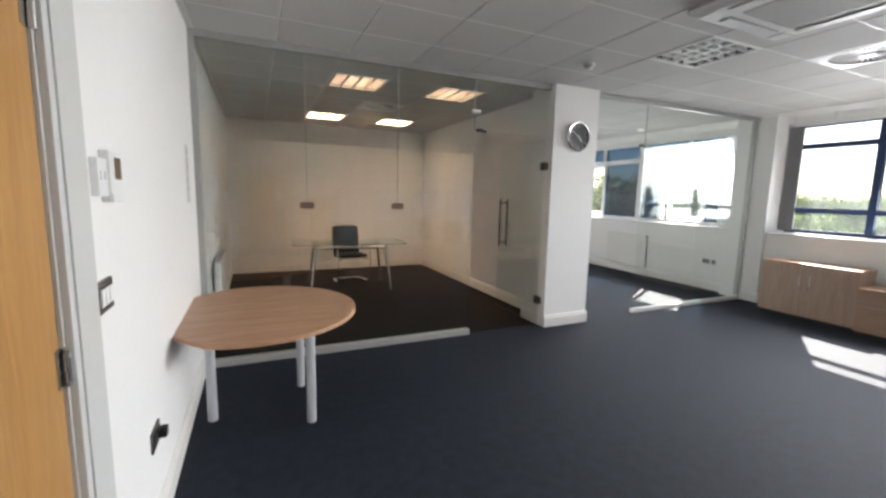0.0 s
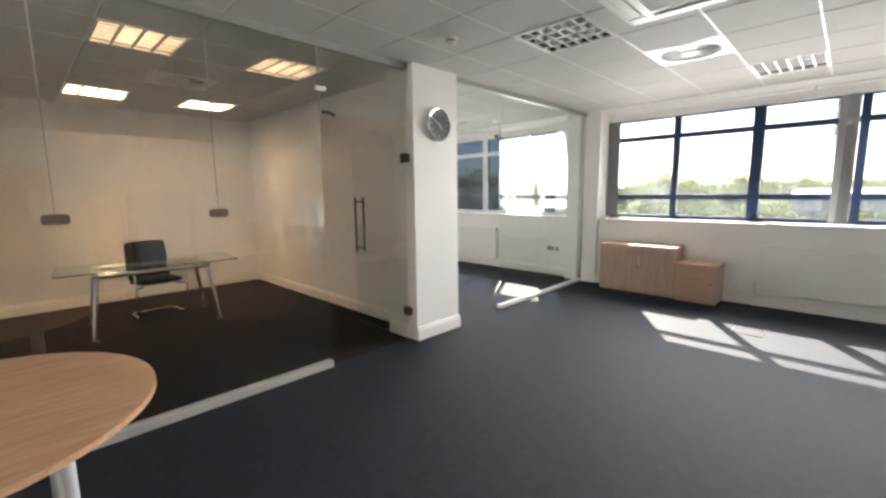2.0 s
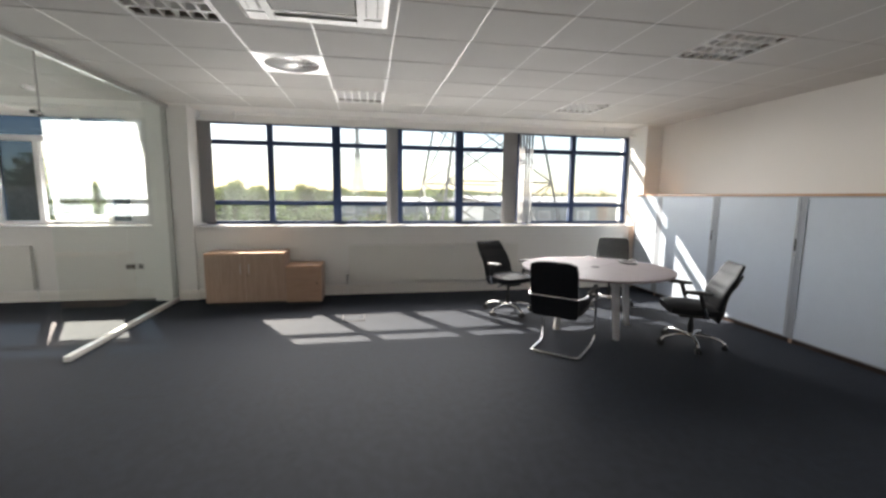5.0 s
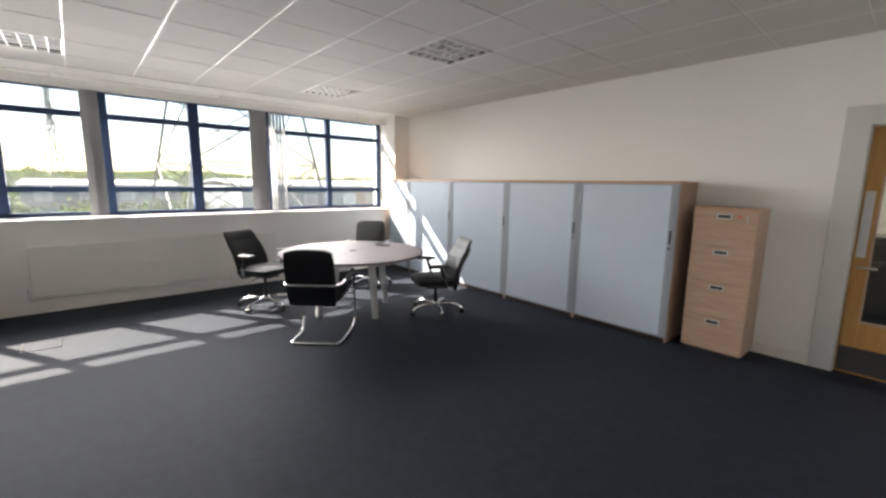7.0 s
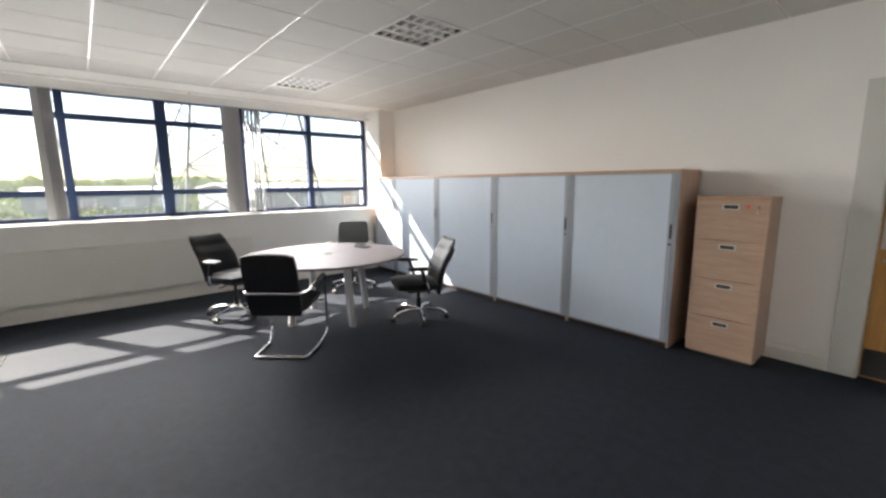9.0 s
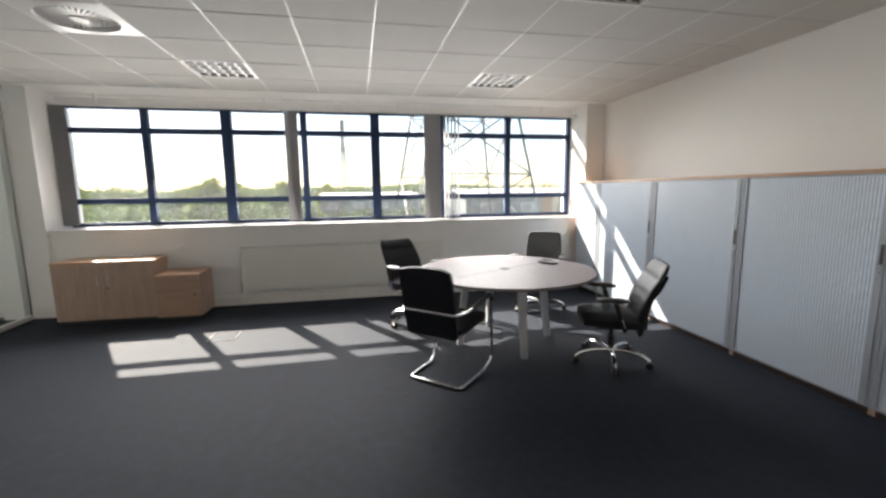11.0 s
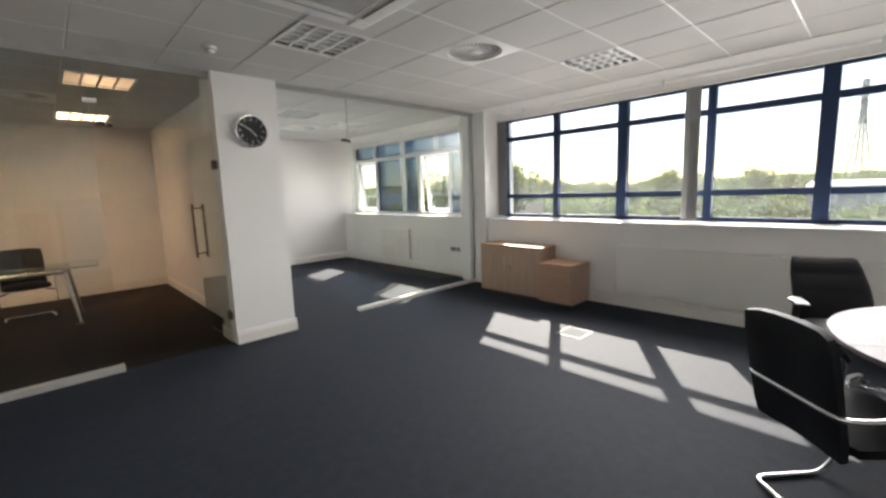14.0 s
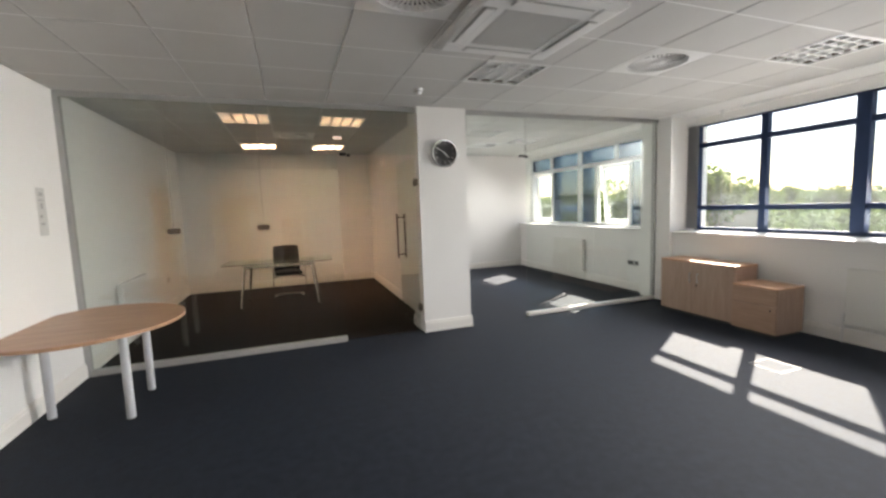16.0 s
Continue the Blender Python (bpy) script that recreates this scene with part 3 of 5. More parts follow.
part("finger_plate", B(0.635, yb, 1.0, 0.695, yb + 0.003, 1.54, 0.001), SILVER, d2, "pale metal finger plate")
bm = bmesh.new()
tube(bm, bend([(0.665, yb, 0.92), (0.665, yb + 0.05, 0.92), (0.55, yb + 0.05, 0.92)], 0.02), 0.009)
part("lever_handle", bm, STEEL, d2, smooth=True)
part("closer", B(-0.02, yb, 1.97, 0.20, yb + 0.045, 2.03, 0.006), SILVER, d2, "silver overhead door closer")
bm = bmesh.new()
for a, b in ((D2[0] - 0.038, D2[0] - 0.003), (D2[1] + 0.003, D2[1] + 0.038)):
    box(bm, a, YS - 0.15, 0, b, YS - 0.002, D2[2] + 0.038)
box(bm, D2[0] - 0.003, YS - 0.15, D2[2] + 0.003, D2[1] + 0.003, YS - 0.002, D2[2] + 0.038)
part("door_frame", bm, TRIM, d2)
for x0, x1, z0, z1 in ((D2[0] - 0.17, D2[0] - 0.012, 0, D2[2] + 0.16), (D2[1] + 0.012, D2[1] + 0.17, 0, D2[2] + 0.16), (D2[0] - 0.012, D2[1] + 0.012, D2[2] + 0.012, D2[2] + 0.16)):
    part("architrave", B(x0, YS - 0.002, z0, x1, YS + 0.018, z1, 0.003), TRIM, d2)

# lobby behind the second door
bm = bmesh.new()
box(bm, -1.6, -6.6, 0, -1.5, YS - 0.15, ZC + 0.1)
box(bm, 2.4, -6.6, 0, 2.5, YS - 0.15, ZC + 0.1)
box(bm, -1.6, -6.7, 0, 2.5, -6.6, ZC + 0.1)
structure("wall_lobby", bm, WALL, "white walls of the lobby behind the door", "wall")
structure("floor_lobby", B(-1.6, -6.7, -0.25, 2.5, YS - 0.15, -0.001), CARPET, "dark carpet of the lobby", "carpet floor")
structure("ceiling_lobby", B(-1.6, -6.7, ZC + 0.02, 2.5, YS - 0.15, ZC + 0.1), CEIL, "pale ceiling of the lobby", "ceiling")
# fill lamp added so the closed lobby isn't black; no fitting is visible
area_lamp("lobby_fill", look((0.5, -5.2, ZC - 0.02), (0.5, -5.2, 0)), 0.6, 0.6, 2.5, (1.0, 0.95, 0.86))

c = thing("filing_cabinet", "low dark grey steel cabinet in the lobby", "filing cabinet", pose(0.1, -6.12, 0))
part("body", B(0, -0.45, 0.05, 1.6, 0, 0.98, 0.004), KICK, c)
part("top", B(-0.01, -0.46, 0.98, 1.61, 0.01, 1.0, 0.003), GREY, c)
for j in (0, 1):
    d = part("door", B(0.01 + 0.795 * j, 0.0, 0.07, 0.785 + 0.795 * j, 0.018, 0.96, 0.002), KICK, c)
    part("handle", B(0.70 + 0.12 * j, 0.018, 0.5, 0.725 + 0.12 * j, 0.034, 0.64, 0.003), SILVER, d)
part("plinth", B(0.02, -0.43, 0, 1.58, -0.02, 0.05), KICK, c)


# ---- ceiling fittings ----
GRILLE = material("grille_grey", (0.50, 0.50, 0.49), 0.6, vary=0.05, bump=0)
PLATE = material("dark_nickel", (0.085, 0.08, 0.075), 0.4, 0.3, vary=0.05, bump=0)
LOUVRE = material("louvre_metal", (0.86, 0.86, 0.85), 0.45, 0.2, vary=0.03, bump=0)
TUBE_OFF = material("tube_glass", (0.85, 0.85, 0.82), 0.3, vary=0.01, bump=0)
TUBE_ON = material("tube_lit", (0.9, 0.8, 0.6), 0.3, vary=0.01, bump=0, emit=(1.0, 0.67, 0.42), power=2.2)
TUBE_BRIGHT = material("tube_bright", (0.9, 0.8, 0.6), 0.3, vary=0.01, bump=0, emit=(1.0, 0.66, 0.40), power=46.0)
HOUSING = material("lamp_housing", (0.20, 0.165, 0.14), 0.4, 0.3, vary=0.05, bump=0)
DARK = material("dark_void", (0.03, 0.03, 0.03), 0.7, vary=0.1, bump=0)


def luminaire(lit, tube_mat, depth=0.07, blade=None, inner=None):
    blade, inner = blade or LOUVRE, inner or HOUSING
    m = thing("ceiling_light", "recessed square louvre light glowing warm" if lit else "recessed square louvre light with silver blades", "ceiling light", group="recessed louvre lights")
    fr = bmesh.new()
    for a in ((-0.298, -0.298, 0.298, -0.275), (-0.298, 0.275, 0.298, 0.298), (-0.298, -0.275, -0.275, 0.275), (0.275, -0.275, 0.298, 0.275)):
        box(fr, a[0], a[1], -0.006, a[2], a[3], 0.012)
    part("frame", fr, WHITE, m)
    h = bmesh.new()
    for a in ((-0.28, -0.28, 0.28, -0.276), (-0.28, 0.276, 0.28, 0.28), (-0.28, -0.276, -0.276, 0.276), (0.276, -0.276, 0.28, 0.276)):
        box(h, a[0], a[1], 0.012, a[2], a[3], 0.15)
    box(h, -0.28, -0.28, 0.15, 0.28, 0.28, 0.154)
    part("housing", h, inner, m)
    for k in range(4):
        y = -0.21 + 0.14 * k
        part("tube", rod(bmesh.new(), (-0.27, y, 0.120), (0.27, y, 0.120), 0.011), tube_mat, m, smooth=True)
    def wedge(along, c, lo, hi):
        bm = bmesh.new()
        prof = ((-lo, 0.0), (lo, 0.0), (hi, depth), (-hi, depth))
        ends = [[bm.verts.new((c + p, s, z) if along == "y" else (s, c + p, z + 0.001)) for p, z in prof] for s in (-0.275, 0.275)]
        for i in range(4):
            bm.faces.new((ends[0][i], ends[0][(i + 1) % 4], ends[1][(i + 1) % 4], ends[1][i]))
        bm.faces.new(ends[0][::-1])
        bm.faces.new(ends[1])
        return bm

    for k in range(1, 4):
        part("blade", wedge("y", -0.28 + 0.14 * k, 0.011, 0.003), blade, m)
    for k in range(1, 6):
        part("blade", wedge("x", -0.28 + 0.0933 * k, 0.007, 0.003), blade, m)
    return m


def cell_centre(x, y):
    i, j = cell(x, y)
    return GX + (i + 0.5) * 0.6, GY + (j + 0.5) * 0.6


kinds = {"off": luminaire(False, TUBE_OFF), "low": luminaire(True, TUBE_ON), "high": luminaire(True, TUBE_BRIGHT, 0.095, LOUVRE, KICK)}
used = set()
for x, y in LUMS:
    k = "off" if x > 3.0 or y < 4.2 else "high" if y > 6 else "low"
    pm = pose(*cell_centre(x, y), ZC)
    if k in used:
        copy_thing(kinds[k], pm)
    else:
        kinds[k].matrix_basis = pm
        used.add(k)


def swirl_vent():
    v = thing("ceiling_vent", "square white ceiling diffuser with a radial swirl grille", "air vent", group="swirl diffusers")
    bm = bmesh.new()
    k = 40
    outer = [(0.298 * max(-1, min(1, 1.42 * math.cos(2 * math.pi * i / k))), 0.298 * max(-1, min(1, 1.42 * math.sin(2 * math.pi * i / k)))) for i in range(k)]
    a = [bm.verts.new((x, y, 0.0)) for x, y in outer]
    b = [bm.verts.new((0.245 * math.cos(2 * math.pi * i / k), 0.245 * math.sin(2 * math.pi * i / k), -0.006)) for i in range(k)]
    c = [bm.verts.new((0.235 * math.cos(2 * math.pi * i / k), 0.235 * math.sin(2 * math.pi * i / k), 0.03)) for i in range(k)]
    top = [bm.verts.new((x, y, 0.014)) for x, y in outer]
    for i in range(k):
        j = (i + 1) % k
        for p, q in ((a, b), (b, c), (top, a)):
            bm.faces.new((p[i], p[j], q[j], q[i]))
    part("plate", bm, WHITE, v)
    part("void", lathe(bmesh.new(), [(0.236, 0.03), (0.236, 0.034)], 32), material("vent_void", (0.10, 0.10, 0.10), 0.7, vary=0.05, bump=0), v)
    part("hub", lathe(bmesh.new(), [(0.06, 0.012), (0.055, -0.004), (0.02, -0.008)], 20), WHITE, v, smooth=True)
    vane = None
    for i in range(36):
        w = 2 * math.pi * i / 36
        m = Matrix.Rotation(w, 4, "Z") @ Matrix.Rotation(radians(12), 4, "X")
        if vane is None:
            vane = part("vane", B(0.055, -0.0085, 0.004, 0.238, 0.0085, 0.006), WHITE, v)
            vane.matrix_basis = m
        else:
            o = new("vane", vane.data)
            o.parent, o.matrix_basis = v, m
    return v


v0 = swirl_vent()
for n_, (x, y) in enumerate(VENTS):
    cx, cy = cell_centre(x, y)
    pm = pose(cx, cy, ZC)
    if n_:
        copy_thing(v0, pm)
    else:
        v0.matrix_basis = pm




def cassette():
    c = thing("air_conditioner", "white ceiling cassette air conditioner with a grey intake grille", "air conditioner", pose(3.10, 1.60, ZC))
    bm = bmesh.new()
    lo = [bm.verts.new((x, y, -0.045)) for x, y in ((-0.44, -0.44), (0.44, -0.44), (0.44, 0.44), (-0.44, 0.44))]
    mid = [bm.verts.new((x, y, -0.028)) for x, y in ((-0.475, -0.475), (0.475, -0.475), (0.475, 0.475), (-0.475, 0.475))]
    hi = [bm.verts.new((x, y, -0.003)) for x, y in ((-0.475, -0.475), (0.475, -0.475), (0.475, 0.475), (-0.475, 0.475))]
    inner = [bm.verts.new((x, y, -0.045)) for x, y in ((-0.27, -0.27), (0.27, -0.27), (0.27, 0.27), (-0.27, 0.27))]
    deep = [bm.verts.new((x, y, -0.03)) for x, y in ((-0.27, -0.27), (0.27, -0.27), (0.27, 0.27), (-0.27, 0.27))]
    for p, q in ((hi, mid), (mid, lo), (lo, inner), (inner, deep)):
        for k in range(4):
            bm.faces.new((p[k], p[(k + 1) % 4], q[(k + 1) % 4], q[k]))
    part("panel", bm, WHITE, c)
    gr = part("intake_grille", B(-0.262, -0.262, -0.044, 0.262, 0.262, -0.034, 0.004), GRILLE, c, "grey slatted intake grille")
    for k in range(30):
        y = -0.25 + 0.0172 * k
        part("slat", B(-0.255, y - 0.005, -0.0465, 0.255, y + 0.005, -0.044), GRILLE, gr)
    for k in range(4):
        m = Matrix.Rotation(k * math.pi / 2, 4, "Z")
        slot = part("outlet", B(-0.27, 0.325, -0.0475, 0.27, 0.405, -0.0445), GREY, c, "dark air outlet slot")
        slot.matrix_basis = m
        flap = part("flap", B(-0.262, 0.335, -0.056, 0.262, 0.395, -0.050, 0.003), WHITE, c, m=None)
        flap.matrix_basis = m
        cap = part("corner_cover", B(0.315, 0.315, -0.050, 0.435, 0.435, -0.0445, 0.004), WHITE, c)
        cap.matrix_basis = m
    return c


cassette()


def smoke_detector(x, y):
    s = thing("smoke_detector", "small white round smoke detector under the ceiling", "smoke detector", pose(x, y, ZC))
    part("base", lathe(bmesh.new(), [(0.052, 0.0), (0.052, -0.016), (0.046, -0.02)], 24), WHITE, s, smooth=True)
    part("sensor_head", lathe(bmesh.new(), [(0.036, -0.02), (0.038, -0.034), (0.03, -0.048), (0.016, -0.052)], 24), WHITE, s, smooth=True)
    part("dark_ring", lathe(bmesh.new(), [(0.040, -0.022), (0.040, -0.027)], 24), DARK, s)


smoke_detector(2.85, 3.22)


# ---- fixtures on walls ----
def clock():
    c = thing("wall_clock", "round black-faced wall clock with a chrome rim", "clock", pose(3.36, COL[1], 2.21, 90, 0, 0))
    part("case", lathe(bmesh.new(), [(0.158, 0.0), (0.165, 0.012), (0.165, 0.034), (0.156, 0.042), (0.146, 0.040), (0.143, 0.024)], 40), CHROME, c, "polished chrome rim", smooth=True)
    part("dial", lathe(bmesh.new(), [(0.144, 0.0245), (0.144, 0.0275)], 40), PLASTIC, c, "black dial")
    for k in range(12):
        w = math.pi / 2 - 2 * math.pi * k / 12
        cu = bpy.data.curves.new("numeral", "FONT")
        cu.body, cu.size, cu.align_x, cu.align_y = str(k if k else 12), 0.038, "CENTER", "CENTER"
        tmp = bpy.data.objects.new("numeral", cu)
        scene.collection.objects.link(tmp)
        me = bpy.data.meshes.new_from_object(tmp)
        bpy.data.objects.remove(tmp)
        me.materials.append(WHITE)
        o = new("numeral", me)
        o.parent = c
        o.location = (0.112 * math.cos(w), 0.112 * math.sin(w), 0.0283)
    for k in range(60):
        if k % 5 == 0:
            w = 2 * math.pi * k / 60
            o = part("tick", B(0.131, -0.0025, 0.0276, 0.141, 0.0025, 0.0284), WHITE, c)
            o.rotation_euler = (0, 0, w)
    for ang, ln, wd in ((-48, 0.07, 0.005), (148, 0.105, 0.0035)):
        o = part("clock_hand", B(-0.02, -wd, 0.030, ln, wd, 0.0315), WHITE, c)
        o.rotation_euler = (0, 0, radians(ang))
    return c


clock()


def wall_plate(name, label, cat, y, z, w, h, mat, extras=()):
    p = thing(name, label, cat, pose(XL, y, z))
    part("plate", B(0, -w / 2, -h / 2, 0.009, w / 2, h / 2, 0.002), mat, p)
    return p


p = wall_plate("light_switch", "dark steel light switch plate with three white rockers", "light switch", 1.625, 1.20, 0.15, 0.098, PLATE)
for dy in (-0.036, 0.0, 0.036):
    part("rocker", B(0.009, dy - 0.0165, -0.027, 0.016, dy + 0.0165, 0.027, 0.003), WHITE, p)
for dy in (-0.064, 0.064):
    part("screw", rod(bmesh.new(), (0.008, dy, 0.0), (0.0105, dy, 0.0), 0.004, seg=10), CHROME, p)
p = wall_plate("power_socket", "steel double power socket low on the wall", "power socket", 2.12, 0.45, 0.148, 0.088, PLATE)
for dy in (-0.036, 0.036):
    part("socket_face", B(0.009, dy - 0.026, -0.03, 0.012, dy + 0.026, 0.032, 0.002), PLASTIC, p)
part("plug", B(0.012, 0.015, -0.024, 0.045, 0.06, 0.02, 0.008), PLASTIC, p, "black moulded plug")
p = thing("thermostat", "white room heating controller with a small display", "thermostat", pose(XL, 1.735, 1.57))
part("back_box", B(0, -0.13, -0.065, 0.022, -0.045, 0.05, 0.003), WHITE, p)
part("body", B(0, -0.045, -0.085, 0.03, 0.075, 0.08, 0.006), WHITE, p)
part("flap", B(0.026, -0.043, -0.083, 0.033, 0.073, -0.055, 0.002), WHITE, p)
part("display", B(0.03, -0.002, -0.012, 0.0325, 0.062, 0.058, 0.001), material("brown_display", (0.19, 0.125, 0.09), 0.25, vary=0.05, bump=0), p, "brown tinted display")
for dy in (-0.112, -0.072):
    part("switch", B(0.022, dy - 0.004, -0.016, 0.0245, dy + 0.004, 0.012, 0.001), TRIM, p)
p = thing("wall_notice", "white paper notice in a clear holder on the wall", "notice", pose(XL, 3.57, 1.64))
part("sheet", B(0.0, -0.065, -0.21, 0.003, 0.065, 0.20), TRIM, p)
for k, (z0, z1, w0, w1) in enumerate(((0.13, 0.16, -0.03, 0.03), (0.09, 0.10, -0.04, 0.04), (0.02, 0.07, -0.02, 0.02), (-0.06, -0.03, -0.04, 0.0), (-0.12, -0.10, -0.04, 0.02))):
    part("print_bar", B(0.003, w0, z0, 0.0036, w1, z1), GREY, p)
p = thing("power_socket", "steel socket on the office side wall", "power socket", pose(XL, 7.1, 0.50))
part("plate", B(0, -0.07, -0.045, 0.01, 0.07, 0.045, 0.002), STEEL, p)
p = thing("power_socket", "pair of steel sockets below the window", "power socket", pose(XW2, 4.62, 0.48))
part("plate", B(-0.01, -0.02, -0.045, 0, 0.13, 0.045, 0.002), STEEL, p)
part("plate", B(-0.01, -0.12, -0.045, 0, -0.03, 0.045, 0.002), STEEL, p)
for a, b in ((0.0, 0.05), (0.06, 0.11), (-0.10, -0.05)):
    part("socket_face", B(-0.013, a, -0.03, -0.01, b, 0.03, 0.001), PLASTIC, p)


def radiator(y0, y1, z0, z1, x, wall):
    """Flat steel panel radiator against the window wall, front at x."""
    r = thing("radiator", "long cream steel panel radiator under the window", "radiator", pose(x, y0, 0), group="panel radiators")
    L = y1 - y0
    part("front_panel", B(0, 0, z0, 0.012, L, z1 - 0.012, 0.004), CREAM, r)
    bm = bmesh.new()
    for k in range(int(L / 0.04)):
        box(bm, 0.012, 0.02 + 0.04 * k, z0 + 0.03, 0.035, 0.026 + 0.04 * k, z1 - 0.03)
    part("fins", bm, CREAM, r)
    part("side_cover", B(0.0, -0.004, z0 + 0.01, 0.055, 0.0, z1, 0.001), CREAM, r)
    part("side_cover", B(0.0, L, z0 + 0.01, 0.055, L + 0.004, z1, 0.001), CREAM, r)
    part("top_grille", B(0.002, 0, z1 - 0.010, 0.055, L, z1, 0.002), CREAM, r)
    bm = bmesh.new()
    tube(bm, bend([(0.03, L + 0.03, 0.0), (0.03, L + 0.03, z0 + 0.04), (0.03, L - 0.01, z0 + 0.04)], 0.02), 0.0075)
    part("pipe", bm, WHITE, r, smooth=True)
    part("valve", rod(bmesh.new(), (0.03, L + 0.03, z0 + 0.03), (0.03, L + 0.03, z0 + 0.11), 0.016), WHITE, r, smooth=True)
    bm = bmesh.new()
    tube(bm, bend([(0.03, -0.03, 0.0), (0.03, -0.03, z0 + 0.04), (0.03, 0.01, z0 + 0.04)], 0.02), 0.0075)
    part("pipe", bm, WHITE, r, smooth=True)
    for y in (0.3, L - 0.3):
        part("bracket", B(0.035, y, z0 + 0.05, wall - x, y + 0.04, z1 - 0.06), CREAM, r)


radiator(-1.14, 1.57, 0.20, 0.785, 6.85, XW)
radiator(5.88, 6.85, 0.18, 0.80, 6.98, XW2)
h = thing("panel_heater", "white wall-mounted electric panel heater", "heater", pose(XL, 5.35, 0.36))
part("body", B(0.03, -0.5, 0.0, 0.09, 0.5, 0.42, 0.012), WHITE, h)
part("grille", B(0.04, -0.46, 0.42, 0.08, 0.46, 0.424), GREY, h)
part("bracket", B(0.0, -0.3, 0.1, 0.03, 0.3, 0.3), GREY, h)

# floor box lid
f = thing("floor_box", "flush grey floor box lid in the carpet", "floor box", pose(5.62, 1.47, 0))
part("rim", box(box(box(B(-0.14, -0.14, 0.0, 0.14, -0.128, 0.005), -0.14, 0.128, 0.0, 0.14, 0.14, 0.005), -0.14, -0.128, 0.0, -0.128, 0.128, 0.005), 0.128, -0.128, 0.0, 0.14, 0.128, 0.005), KICK, f)
part("lid", B(-0.126, -0.126, 0.0, 0.126, 0.126, 0.004), CARPET, f)


# ---- vertical blinds ----
def blind_stack(y0, y1, count, turn):
    b = thing("vertical_blind", "bunched grey vertical blind vanes beside the window", "blind", pose(7.20, 0, 0), group="vertical blinds")
    vane = None
    for k in range(count):
        y = y0 + (y1 - y0) * (k + 0.5) / count
        m = pose(0, y, 0, 0, 0, turn + random.uniform(-5, 5))
        if vane is None:
            vane = part("vane", B(-0.044, -0.0006, SILL_Z + 0.03, 0.044, 0.0006, 2.605), BLIND, b)
            vane.matrix_basis = m
        else:
            o = new("vane", vane.data)
            o.parent, o.matrix_basis = b, m
    return b


blind_stack(3.57, 3.73, 8, 62)
blind_stack(0.83, 0.95, 7, 62)
blind_stack(-1.17, -0.99, 8, 64)
blind_stack(-1.50, -1.24, 5, 3)
r = thing("blind_track", "white aluminium headrail of the vertical blinds", "blind track")
part("rail", B(7.175, WIN_S[0] + 0.005, 2.605, 7.225, WIN_S[1] - 0.005, 2.64, 0.003), WHITE, r)
for y in (3.2, 1.2, -0.6, -2.8):
    part("bracket", B(7.19, y, 2.64, 7.21, y + 0.03, ZC - 0.005), WHITE, r)


# ---- furniture ----
def cupboard():
    c = thing("low_cupboard", "low beech laminate double-door office cupboard", "cupboard", pose(6.44, 2.435, 0))
    W, D, H = 1.045, 0.40, 0.735
    part("carcass", B(0.02, 0, 0.04, D, W, H - 0.025, 0.002), BEECH, c)
    part("plinth", B(0.04, 0.02, 0, D - 0.02, W - 0.02, 0.04), DARK, c)
    part("top", B(0.0, -0.002, H - 0.025, D, W + 0.002, H, 0.004), BEECH_H, c)
    for a, b, hy in ((0.003, W / 2 - 0.0015, W / 2 - 0.055), (W / 2 + 0.0015, W - 0.003, W / 2 + 0.055)):
        d = part("door", B(0.0, a, 0.05, 0.0185, b, H - 0.028, 0.002), BEECH, c)
        bm = bmesh.new()
        tube(bm, bend([(0.0, hy, 0.46), (-0.028, hy, 0.46), (-0.028, hy, 0.58), (0.0, hy, 0.58)], 0.012), 0.005)
        part("handle", bm, STEEL, d, "slim steel bow handle", smooth=True)
    part("lock", rod(bmesh.new(), (-0.004, W / 2 - 0.03, 0.42), (0.002, W / 2 - 0.03, 0.42), 0.011), CHROME, c)
    return c


cupboard()


def pedestal():
    c = thing("drawer_pedestal", "low beech laminate drawer pedestal beside the cupboard", "pedestal", pose(6.385, 1.935, 0))
    W, D, H = 0.485, 0.46, 0.55
    part("carcass", B(0.02, 0, 0.035, D, W, H - 0.022, 0.002), BEECH, c)
    part("top", B(0, -0.001, H - 0.022, D, W + 0.001, H, 0.004), BEECH_H, c)
    part("plinth", B(0.03, 0.02, 0, D - 0.02, W - 0.02, 0.035), DARK, c)
    for a, b in ((0.04, 0.345), (0.349, H - 0.025)):
        part("drawer", B(0, 0.002, a, 0.0185, W - 0.002, b, 0.002), BEECH_Y, c)
    part("lock", rod(bmesh.new(), (-0.003, 0.06, 0.30), (0.003, 0.06, 0.30), 0.010), CHROME, c)


pedestal()


